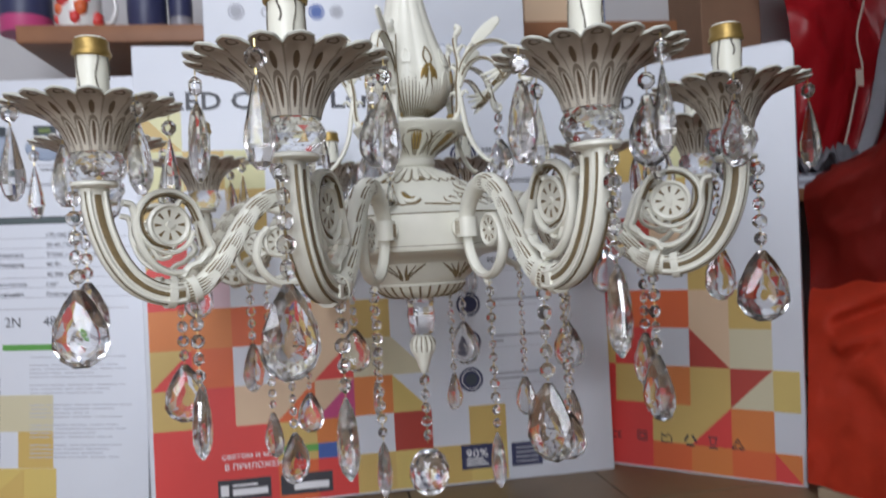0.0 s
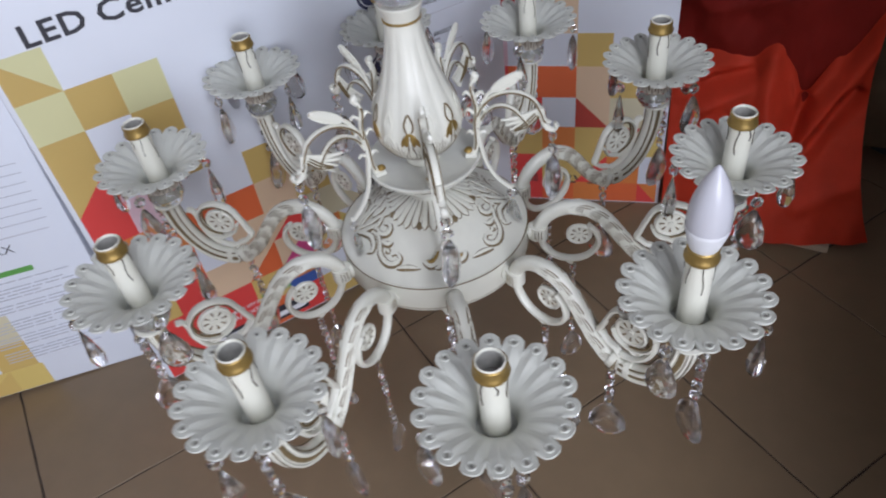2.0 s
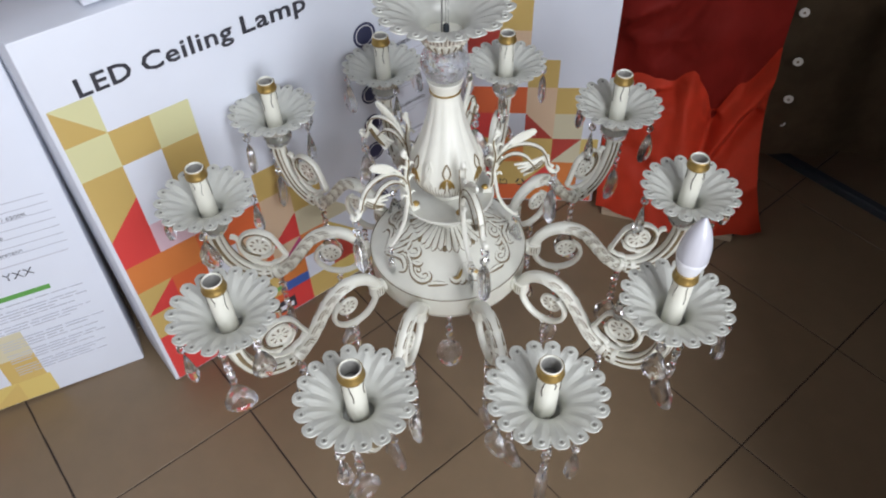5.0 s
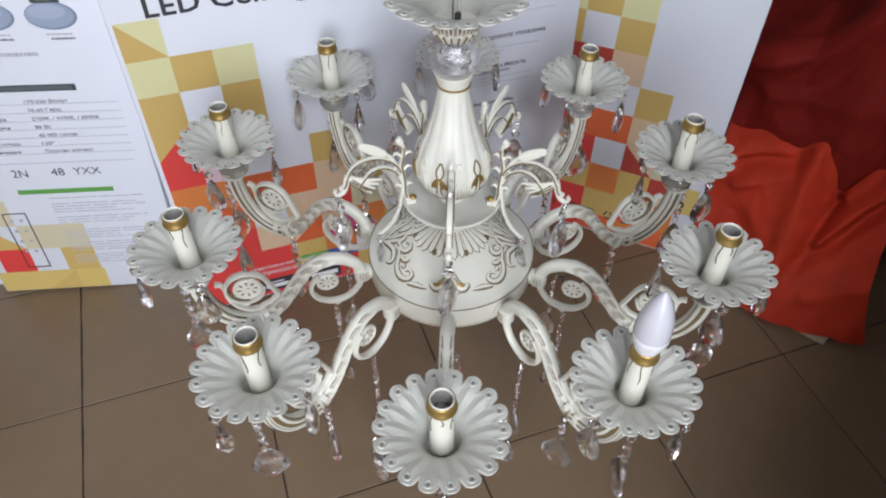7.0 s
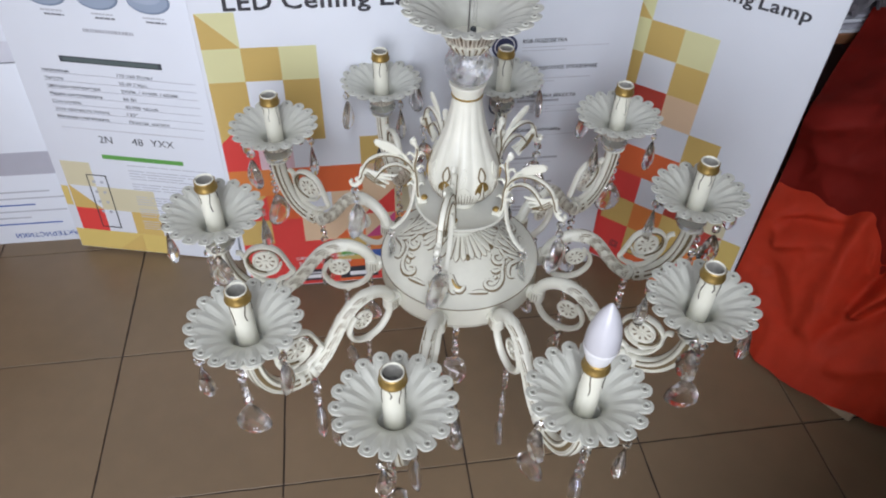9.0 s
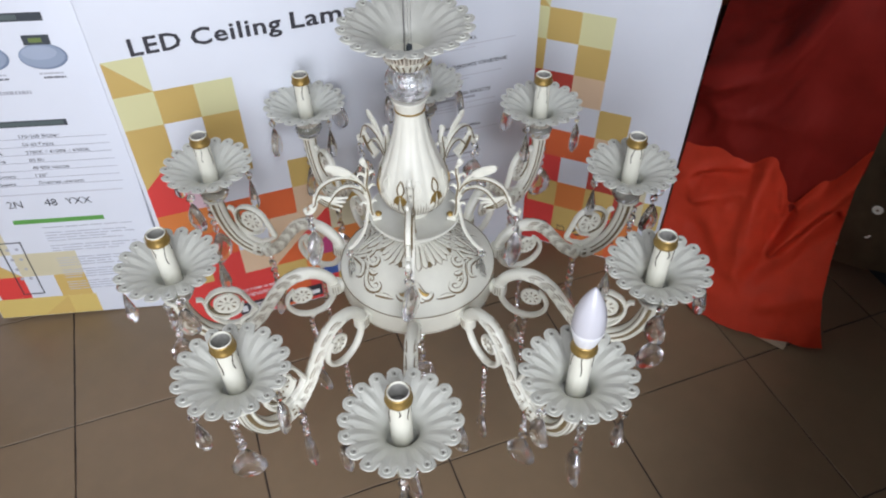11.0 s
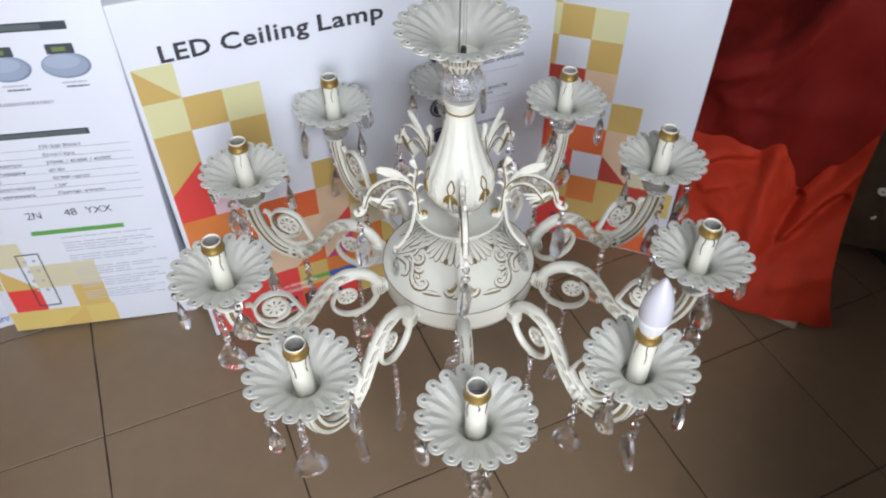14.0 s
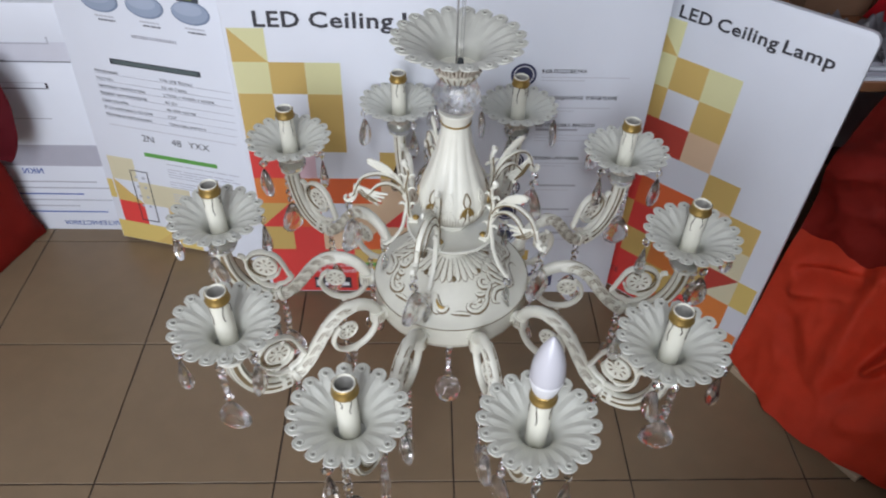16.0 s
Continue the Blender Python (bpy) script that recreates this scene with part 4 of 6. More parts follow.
    lathe(bm, [(0.009, 0.5452), (0.010, 0.5462), (0.004, 0.5470), (0.0015, 0.5462)], 16, at=(R, 0))
    out["socket"] = mesh_of(bm, "lamp_socket", METALW, 40)
    out["cup"] = cup_mesh(0.0195, 0.0665, 0.4815, 0.5190)
    out["glass_cup"] = mesh_of(facet_ball(0.0225, 0.4585, 0.4855, 12, 0.74), "glass_cup", BALLGLASS, 0)
    return out


AM = arm_meshes()
for k in range(10):
    m = Matrix.Rotation(radians(PHASE + 36 * k), 4, "Z")
    arm = part("arm", AM["arm"], None, chandelier, "scrolled cream arm with a candle and crystal drops", m=m)
    for sy in (1, -1):
        part("groove_glaze", AM["groove", sy], None, arm, "brown glaze in the groove")
        for e in (0, 1):
            part("edge_glaze", AM["edge", sy, bool(e)], None, arm, "thin brown edge line")
            part("panel_glaze", AM["panel", sy, e], None, arm, "brown glaze in a small panel")
        tagged(part("leaf_glaze", AM["veins", sy], None, arm), "brown glaze between the carved leaves", kind="stuff")
        part("collar_glaze", AM["collar", sy], None, arm, "brown lines on the collar")
        part("scroll_glaze", AM["line", sy], None, arm, "brown line inside the scroll")
    part("rosette", AM["rosette"], None, arm, "pierced rosette", m=Matrix.Translation((0.2752, 0, 0.4230)))
    part("rosette", AM["small_rosette"], None, arm, "small pierced rosette", m=Matrix.Translation((0.1725, 0, 0.4050)))
    part("glass_cup", AM["glass_cup"], None, arm, "cut glass cup", m=Matrix.Translation((R, 0, 0)) @ Matrix.Rotation(0.2 * k, 4, "Z"))
    part("cup", AM["cup"], None, arm, "scalloped pearl cup", m=Matrix.Translation((R, 0, 0)))
    lift = Matrix.Translation((0, 0, 0.009 if k == 0 else 0.005))
    part("candle_sleeve", AM["candle_sleeve"], None, arm, "ivory candle sleeve", m=lift)
    spin = Matrix.Translation((R, 0, 0)) @ Matrix.Rotation(1.7 * k, 4, "Z") @ Matrix.Translation((-R, 0, 0))
    part("drip", AM["drip"], None, arm, "dark painted drips", m=lift @ spin)
    part("gold_ring", AM["gold_ring"], None, arm, "gold ring", m=lift)
    part("lamp_socket", AM["socket"], None, arm, "grey metal socket", m=lift)
    for j in range(4):
        a = radians(8 + 90 * j + rnd.uniform(-5, 5))
        pendant(arm, (R + 0.0625 * math.cos(a), 0.0625 * math.sin(a), 0.5170), BEADS1, DROP_RIM if j % 2 else DROP_THIN, math.degrees(a) + 90 + rnd.uniform(-30, 30))
    pendant(arm, (0.3500, 0, 0.4535), BEADS5, DROP_BIG, rnd.uniform(0, 360))
    pendant(arm, (0.2560, 0, 0.3600), BEADS5, DROP_BIG, rnd.uniform(0, 360))
    pendant(arm, (0.1660, 0, 0.3570), BEADS_FINE, DROP_WIDE, rnd.uniform(0, 360))

# --- five scrolled branches on the dish
def branch_meshes():
    bm = bmesh.new()
    stem = smooth([pm(0.0560, 0.5235), pm(0.0605, 0.540), pm(0.0610, 0.562), pm(0.0635, 0.585), pm(0.0600, 0.606), pm(0.0625, 0.618)], 5)
    sweep(bm, stem, lambda s: 0.0036 - 0.0014 * s, 0.0036, (0, 1, 0), 8)
    sweep(bm, smooth([pm(0.0625, 0.616), pm(0.066, 0.621), pm(0.062, 0.624)], 3), 0.0035, 0.0035, (0, 1, 0), 8)
    arc = smooth([pm(0.0620, 0.562), pm(0.0680, 0.583), pm(0.0830, 0.598), pm(0.1030, 0.602), pm(0.1210, 0.594), pm(0.1300, 0.578), pm(0.1330, 0.568), pm(0.1400, 0.564)], 5)
    sweep(bm, arc, lambda s: 0.0026 - 0.0007 * s, 0.0034, (0, 1, 0), 8)
    arc2 = smooth([pm(0.0640, 0.560), pm(0.0720, 0.577), pm(0.0860, 0.586), pm(0.1000, 0.583), pm(0.1100, 0.572), pm(0.1160, 0.562), pm(0.1110, 0.556)], 5)
    sweep(bm, arc2, lambda s: 0.0023 - 0.0006 * s, 0.0030, (0, 1, 0), 8)
    sweep(bm, smooth([pm(0.0610, 0.560), pm(0.0655, 0.535), pm(0.0700, 0.512), pm(0.0800, 0.492), pm(0.0930, 0.479), pm(0.0985, 0.4795)], 5), lambda s: 0.0030 - 0.0010 * s, 0.0034, (0, 1, 0), 8)
    # leaf at the top, head with its curl, small leaves on the stem
    d, e = Vector((0.0310, 0, 0.0195)), Vector((-0.0195, 0, 0.0310)).normalized()
    sweep(bm, smooth([pm(0.0700, 0.588), pm(0.0760, 0.599), pm(0.0840, 0.606)], 4), 0.0020, 0.0022, (0, 1, 0), 6)
    sweep(bm, [pm(0.0815, 0.604) + d * (k / 12) for k in range(13)], lambda s: 0.0004 + 0.0066 * math.sin(math.pi * min(0.975, 0.06 + 0.90 * s)) ** 0.5, 0.0019, (0, 1, 0), 8)
    for k in range(6):
        for sg in (1, -1):
            a = pm(0.0815, 0.604) + d * (0.16 + 0.12 * k)
            for sy in (1, -1):
                sweep(bm, [a + Vector((0, sy * 0.0020, 0)), a + d * 0.13 + e * sg * 0.0048 + Vector((0, sy * 0.0013, 0))], 0.0007, 0.0007, (0, 1, 0), 4)
    # the drooping head: a fan of narrow leaves and a curl
    for k in range(4):
        x, z = 0.1020 - 0.0045 * k, 0.5490 + 0.0062 * k
        sweep(bm, smooth([pm(0.1295, 0.582), pm(0.1210 - 0.001 * k, 0.5680 + 0.0022 * k), pm(0.1110 - 0.002 * k, 0.5580 + 0.0040 * k), pm(x, z)], 4), lambda s: 0.0008 + 0.0022 * math.sin(math.pi * (0.15 + 0.8 * s)), 0.0030 - 0.0003 * k, (0, 1, 0), 6)
    sweep(bm, smooth([pm(0.1290, 0.582), pm(0.1320, 0.568), pm(0.1360, 0.558), pm(0.1430, 0.555), pm(0.1465, 0.560), pm(0.1440, 0.5635)], 4), lambda s: 0.0042 - 0.0024 * s, 0.0034, (0, 1, 0), 8)
    for z, r in ((0.548, 0.062), (0.575, 0.0625), (0.596, 0.062)):
        for sg in (1, -1):
            sweep(bm, smooth([pm(r, z), pm(r - 0.007 * sg, z + 0.007), pm(r - 0.011 * sg, z + 0.004)], 3), lambda s: 0.0024 - 0.0014 * s, 0.0024, (0, 1, 0), 6)
    sweep(bm, [pm(0.0480, 0.5245), pm(0.0600, 0.5245)], 0.0045, 0.0055, (0, 1, 0), 8)
    a = mesh_of(bm, "branch", CREAM, 40)
    bm = bmesh.new()
    for sy in (1, -1):
        for path, w in ((arc, 0.0010), (arc2, 0.0009), (stem, 0.0012)):
            sweep(bm, [p + Vector((0, sy * 0.0034, 0)) for p in path[3:-3]], w, 0.0010, (0, 1, 0), 5)
        for q in range(3):
            sweep(bm, smooth([pm(0.1240 + 0.002 * q, 0.577 - 0.002 * q, sy * 0.0030), pm(0.1130 + 0.002 * q, 0.565 - 0.002 * q, sy * 0.0030), pm(0.1020, 0.557 - 0.001 * q, sy * 0.0022)], 3), 0.0008, 0.0010, (0, 1, 0), 5)
    b = mesh_of(bm, "branch_glaze", BROWN, 40)
    c = mesh_of(lathe(bmesh.new(), [(0.0045, 0.5285), (0.0050, 0.5300), (0.0030, 0.5325), (0.001, 0.5330)], 12, at=(0.051, 0)), "branch_screw", GOLD, 40)
    return a, b, c


BR, BRG, BRS = branch_meshes()
for k in range(5):
    br = part("branch", BR, None, chandelier, "small scrolled cream branch on the dish", m=Matrix.Rotation(radians(PHASE + 36 + 72 * k), 4, "Z"))
    part("branch_glaze", BRG, None, br)
    part("branch_screw", BRS, None, br, "gilt screw")
    pendant(br, (0.1420, 0, 0.5560), BEADS2, DROP_MID, rnd.uniform(0, 360))
    pendant(br, (0.0965, 0, 0.4790), BEADS1, DROP_SLIM, rnd.uniform(0, 360))

# --- ball on its chain below, cable above
part("crystal_ball", facet_ball(0.0225, 0.1205, 0.1660, 12, 0.5), CRYSTAL, chandelier, "faceted crystal ball", 0)
part("bead_string", BEADS5, None, chandelier, m=Matrix.Translation((0, 0, 0.2535)))
bm = bmesh.new()
sweep(bm, smooth([(0.004, 0.0, 0.758), (0.005, 0.001, 0.90), (0.003, 0, 1.4), (0, 0, 2.0), (0, 0, 2.70)], 6), 0.0021, 0.0021, (1, 0, 0), 8)
part("cable", bm, CABLE, chandelier, "clear lamp cable")
bm = bmesh.new()
sweep(bm, smooth([(-0.002, 0.002, 0.757), (-0.001, 0.001, 0.90), (0.0, 0.002, 1.4), (0, 0.003, 2.0), (0, 0.002, 2.70)], 6), 0.0010, 0.0010, (1, 0, 0), 6)
part("hanging_wire", bm, METALW, chandelier, "thin steel hanging wire")
part("cable_plug", lathe(bmesh.new(), [(0.002, 0.756), (0.0035, 0.757), (0.0035, 0.770), (0.002, 0.772)], 12, at=(0.003, 0)), DARKBAR, chandelier, "dark cable grip")

# --- the one bulb
bx, by = R * math.cos(radians(PHASE)), R * math.sin(radians(PHASE))
bulb = part("bulb", lathe(bmesh.new(), curve_prof([(0.0130, 0.5725), (0.0165, 0.585), (0.0182, 0.594), (0.0183, 0.604), (0.0165, 0.622), (0.0115, 0.641), (0.0060, 0.654), (0.0022, 0.661), (0.0006, 0.6625)], 4), 32, at=(bx, by)),
            FROST, chandelier, "frosted candle-shaped LED bulb, unlit", m=Matrix.Translation((bx, by, 0.575)) @ Matrix.Diagonal((0.96, 0.96, 0.86, 1)) @ Matrix.Translation((-bx, -by, -0.566)))
part("bulb_base", lathe(bmesh.new(), [(0.0115, 0.566), (0.0132, 0.5690), (0.0150, 0.5760), (0.0178, 0.5880), (0.0186, 0.5935), (0.0181, 0.5945)], 32, at=(bx, by)), WHITEPL, bulb, "white plastic bulb base")

# ---------------------------------------------------------------- cartons


def box_frame(x, y, z, yaw, lean, ip):
    """x along the front, z up the front, y into the carton."""
    return Matrix.Translation((x, y, z)) @ Matrix.Rotation(yaw, 4, "Z") @ Matrix.Rotation(-lean, 4, "X") @ Matrix.Rotation(ip, 4, "Y")


def carton(name, label, m, w, h, d, material=CARD, x0=0.0, group=""):
    t = thing(name, label, "box", m, group)
    part("carton", block(bmesh.new(), x0, 0, 0, w, d, h, 0.0035, 2), material, t, smooth_deg=40)
    return t


PR = 0.0005


def plate(t, name, pts, material, y=-PR, label=""):
    return part(name, poly(bmesh.new(), pts, y, 0.0), material, t, label, smooth_deg=0)


def bar(t, u0, v0, u1, v1, material, name="printed_bar", y=-0.0004, slant=0.0):
    return plate(t, name, [(u0, v0), (u1, v0 + slant), (u1, v1 + slant), (u0, v1)], material, y)


def words(t, body, u, v, width, height, material, flip=False, y=0.0, bold=0.010):
    m = Matrix.Translation((u, -0.0006 - y, v))
    if flip:
        m = m @ Matrix.Rotation(math.pi, 4, "Y")
    return part("lettering", text_mesh(body, width, height, material, bold), None, t, m=m)


COL = {"P": PALE, "A": AMBER, "Y": YELLOW, "O": ORANGE, "o": DKORANGE, "R": RED, "D": DKRED, "K": PINK, "M": MAGENTA, "T": TAN, "H": KHAKI}


def squares(t, u0, vtop, p, rows, umin, umax, vmin=0.0):
    """A patchwork of printed squares; two letters: a square cut corner to corner, and '/' or backslash for which way."""
    for r, row in enumerate(rows):
        for c, cell in enumerate(row.split()):
            a, b = max(umin, u0 + p * c), min(umax, u0 + p * (c + 1))
            top, bot = vtop - p * r, max(vmin, vtop - p * (r + 1))
            if b - a < 0.004 or top - bot < 0.004:
                continue
            if len(cell) == 1:
                if cell != ".":
                    plate(t, "printed_square", [(a, bot), (b, bot), (b, top), (a, top)], COL[cell])
            else:
                x, way, y = cell
                tri = ([(a, bot), (b, bot), (a, top)], [(b, bot), (b, top), (a, top)]) if way == "\\" else ([(a, bot), (b, bot), (b, top)], [(a, bot), (b, top), (a, top)])
                for q, k in zip(tri, (x, y)):
                    if k != ".":
                        plate(t, "printed_triangle", q, COL[k])


def icon(t, u, v, r, material=NAVY, inner=WHITEINK):
    def disc(q, n=24):
        return [(u + q * math.cos(2 * math.pi * k / n), v + q * math.sin(2 * math.pi * k / n)) for k in range(n)]
    plate(t, "printed_disc", disc(r), material, -0.0005)
    plate(t, "printed_disc", disc(r * 0.80), inner, -0.0008)
    plate(t, "printed_disc", disc(r * 0.72), material, -0.0011)


# the wide carton behind the chandelier
main = carton("lamp_carton", "wide white lamp carton with orange and yellow printed squares", box_frame(-0.3921, 0.358, 0.004, 0.0147, 0.022, 0.0060), 0.750, 0.7205, 0.135, x0=0.006, group="lamp cartons")
squares(main, 0.0136, 0.617, 0.0613, [
    "A\\P . . . . . . . .",
    "P A P . . . . . .",
    "A . A . . . . . .",
    "R/A . A . . . . . .",
    "R K . . A . . . .",
    "O O o o T A . . .",
    "R/A o . T R/T H H\\. . .",
    "A R T o/T M/T O Y\\. . .",
    "R R R A O . D . A",
    "R R R o R A Y A Y"], 0.0065, 0.735, 0.002)
for w_, u_, n_ in (("LED", 0.0600, 0.0765), ("Ceiling", 0.1515, 0.1395), ("Lamp", 0.3060, 0.1110)):
    words(main, w_, u_, 0.6200, n_, 0.0280, INK, bold=0.021)
icon(main, 0.5165, 0.5368, 0.0225)
icon(main, 0.517, 0.4780, 0.0200)
icon(main, 0.516, 0.4200, 0.0200)
icon(main, 0.514, 0.3550, 0.0200)
icon(main, 0.512, 0.2925, 0.0200)
icon(main, 0.510, 0.2310, 0.0200)
icon(main, 0.5105, 0.1700, 0.0200, NAVY, WHITEINK)
plate(main, "printed_disc", [(0.5105 + 0.010 * math.cos(a), 0.170 + 0.010 * math.sin(a)) for a in [2 * math.pi * k / 14 for k in range(14)]], DKGREEN, -0.0014)
for v, w_, n_ in ((0.5420, "RGB-ПОДСВЕТКА", 0.078), (0.4900, "ДИСТАНЦИОННОЕ УПРАВЛЕНИЕ", 0.140), (0.4330, "РЕГУЛИРОВКА ЯРКОСТИ", 0.108), (0.3600, "РЕЖИМ «НОЧНИК»", 0.090)):
    words(main, w_, 0.5480, v, n_, 0.0068, INK, bold=0.02)
for v, n_ in ((0.4810, 0.030), (0.4240, 0.078), (0.2960, 0.092), (0.2360, 0.088), (0.2275, 0.020), (0.1740, 0.086), (0.1655, 0.052)):
    bar(main, 0.548, v, 0.548 + n_, v + 0.0045, GREYINK)
for v, n, long in ((0.5340, 2, 0.155), (0.4730, 2, 0.130), (0.4155, 3, 0.120), (0.3520, 2, 0.130), (0.2880, 1, 0.080), (0.2200, 1, 0.110), (0.1580, 2, 0.100)):
    for j in range(n):
        bar(main, 0.548, v - 0.0015 - 0.0062 * j, 0.548 + long * (1.0 if j % 2 == 0 else 0.50), v - 0.0062 * j, FAINT)
plate(main, "printed_label", [(0.4880, 0.0245), (0.5400, 0.0245), (0.5400, 0.0640), (0.4880, 0.0640)], NAVY, -0.0008)
words(main, "90%", 0.4960, 0.0430, 0.036, 0.0140, WHITEINK, y=0.0006)
for j in range(3):
    bar(main, 0.4960, 0.0300 + 0.0045 * j, 0.5320 - 0.004 * j, 0.0322 + 0.0045 * j, WHITEINK, y=-0.0012)
plate(main, "printed_label", [(0.5720, 0.0225), (0.6240, 0.0225), (0.6240, 0.0605), (0.5720, 0.0605)], NAVY, -0.0008)
for j in range(4):
    bar(main, 0.5790, 0.0285 + 0.0075 * j, 0.6170, 0.0310 + 0.0075 * j, GREYINK, y=-0.0012)
words(main, "В ПРИЛОЖЕНИИ", 0.1170, 0.0600, 0.106, 0.0090, WHITEINK, y=0.0004)
words(main, "СВЕТОМ И МУЗЫКОЙ", 0.1130, 0.0765, 0.118, 0.0070, WHITEINK, y=0.0004)
plate(main, "printed_label", [(0.1050, 0.0130), (0.1850, 0.0130), (0.1850, 0.0450), (0.1050, 0.0450)], INK, -0.0009)
for q in ((0.1270, 0.0200, 0.1800, 0.0300), (0.1270, 0.0340, 0.1650, 0.0370), (0.1090, 0.0200, 0.1210, 0.0370)):
    bar(main, q[0], q[1], q[2], q[3], WHITEINK, y=-0.0013)
plate(main, "printed_label", [(0.2000, 0.0130), (0.2800, 0.0130), (0.2800, 0.0450), (0.2000, 0.0450)], INK, -0.0009)
bar(main, 0.2200, 0.0200, 0.2740, 0.0310, WHITEINK, y=-0.0013)
plate(main, "printed_label", [(0.2600, 0.0650), (0.3200, 0.0650), (0.3200, 0.0890), (0.2600, 0.0890)], BLUEINK, -0.0009)
plate(main, "printed_label", [(0.2050, 0.0780), (0.2600, 0.0780), (0.2600, 0.0890), (0.2050, 0.0890)], GREEN, -0.0009)

# the white carton lying on top of it
lid = carton("marked_carton", "plain white carton with grey marks on the wide carton", box_frame(-0.276, 0.392, 0.7275, 0.0147, 0.0, 0.004), 0.525, 0.20, 0.13)
icon(lid, 0.052, 0.054, 0.013, GREYINK, CARD)
words(lid, "CE", 0.090, 0.045, 0.024, 0.016, GREYINK)
icon(lid, 0.178, 0.054, 0.013, BLUEINK, CARD)
icon(lid, 0.210, 0.054, 0.011, GREYINK, CARD)

# the narrow carton turned towards the camera
side = thing("lamp_carton", "narrow white lamp carton with orange squares, leaning back", "box", box_frame(0.3243, 0.4365, 0.0, -0.7334, 0.096, 0.0012), "lamp cartons")
corner = [(0.3600 - 0.016 + 0.016 * math.cos(a), 0.690 - 0.016 + 0.016 * math.sin(a)) for a in [math.pi / 2 * k / 6 for k in range(7)]]
bm = poly(bmesh.new(), [(0.0, 0.0), (0.3600, 0.0)] + corner + [(0.0, 0.690)], 0.0, 0.014)
bmesh.ops.bevel(bm, geom=[e for e in bm.edges if abs(e.verts[0].co.y - e.verts[1].co.y) < 1e-6], offset=0.0015, segments=2, affect="EDGES", profile=0.5)
part("carton", bm, CARD, side)
squares(side, 0.0008, 0.6133, 0.063, [
    "A\\P . . . . .",
    "P A P . . .",
    "A . A . . .",
    "D D T . . .",
    "K . . A . .",
    "R o o T A .",
    "A R . D\\T H .",
    "R A O A H/D Y",
    "R R A R/A O .",
    "R R o O o R\\O"], 0.003, 0.3535, 0.003)
for w_, u_, n_ in (("LED", 0.0448, 0.0605), ("Ceiling", 0.1155, 0.1070), ("Lamp", 0.2310, 0.0845)):
    words(side, w_, u_, 0.6185, n_, 0.0220, INK, bold=0.021)
words(side, "CE", 0.0540, 0.0450, 0.019, 0.0120, INK)
def stroke(t, pts, w=0.0016, closed=False):
    """A printed line along a run of points."""
    pts = [Vector(p) for p in pts]
    for p, q in zip(pts, pts[1:] + ([pts[0]] if closed else [])):
        d = (q - p).normalized()
        n = Vector((-d.y, d.x)) * w / 2
        plate(t, "printed_mark", [tuple(p + n - d * w / 2), tuple(p - n - d * w / 2), tuple(q - n + d * w / 2), tuple(q + n + d * w / 2)], INK, -0.0009)


for r in (0.0075, 0.0040):
    stroke(side, [(0.1083 - r, 0.0535 - r), (0.1083 + r, 0.0535 - r), (0.1083 + r, 0.0535 + r), (0.1083 - r, 0.0535 + r)], closed=True)
stroke(side, [(0.1415, 0.046), (0.1575, 0.046), (0.1575, 0.055), (0.1520, 0.060), (0.1470, 0.055), (0.1415, 0.060)], closed=True)
for k in range(3):
    a = math.pi / 2 + 2 * math.pi * k / 3
    p, q = (0.1880 + 0.0085 * math.cos(a - 0.5), 0.0525 + 0.0085 * math.sin(a - 0.5)), (0.1880 + 0.0085 * math.cos(a - 1.6), 0.0525 + 0.0085 * math.sin(a - 1.6))
    stroke(side, [p, q], 0.0036)
    c = Vector((0.2615 + 0.0065 * math.cos(a), 0.0520 + 0.0065 * math.sin(a)))
    stroke(side, [tuple(c + Vector((0.0028 * math.cos(2 * math.pi * j / 6), 0.0028 * math.sin(2 * math.pi * j / 6)))) for j in range(6)], 0.0014, True)
stroke(side, [(0.2615, 0.0625), (0.2525, 0.0470), (0.2705, 0.0470)], 0.0013, True)
stroke(side, [(0.2185, 0.0600), (0.2205, 0.0490), (0.2270, 0.0490), (0.2290, 0.0600)], 0.0014)
stroke(side, [(0.2170, 0.0610), (0.2305, 0.0610)], 0.0018)
stroke(side, [(0.2185, 0.0445), (0.2290, 0.0445)], 0.0026)

# the back of a carton of the same kind, with its table of figures
back = carton("lamp_carton", "narrow white lamp carton, its back printed with a table", box_frame(-0.7660, 0.5260, 0.0105, -0.209, 0.043, 0.030), 0.3620, 0.7050, 0.11, group="lamp cartons")
squares(back, 0.0200, 0.2350, 0.0600, ["H . . . .", "A\\. H H . .", "R . A . ."], 0.003, 0.36, 0.003)
plate(back, "printed_square", [(0.003, 0.003), (0.205, 0.003), (0.205, 0.0545), (0.003, 0.0545)], YELLOW)
plate(back, "printed_triangle", [(0.090, 0.004), (0.150, 0.004), (0.150, 0.054)], AMBER, -0.0009)
plate(back, "printed_square", [(0.003, 0.120), (0.017, 0.120), (0.017, 0.170), (0.003, 0.170)], YELLOW)
def oval(t, name, u, v, ru, rv, material, y=-PR):
    return plate(t, name, [(u + ru * math.cos(a), v + rv * math.sin(a)) for a in [2 * math.pi * k / 28 for k in range(28)]], material, y)


def small_print(t, u0, u1, v, h, material, rnd, lo=0.004, hi=0.010):
    """One line of print too small to read: a row of short bars."""
    u = u0
    while u < u1 - 0.002:
        n = min(u1 - u, rnd.uniform(lo, hi))
        bar(t, u, v, u + n, v + h, material)
        u += n + rnd.uniform(0.0008, 0.0018)


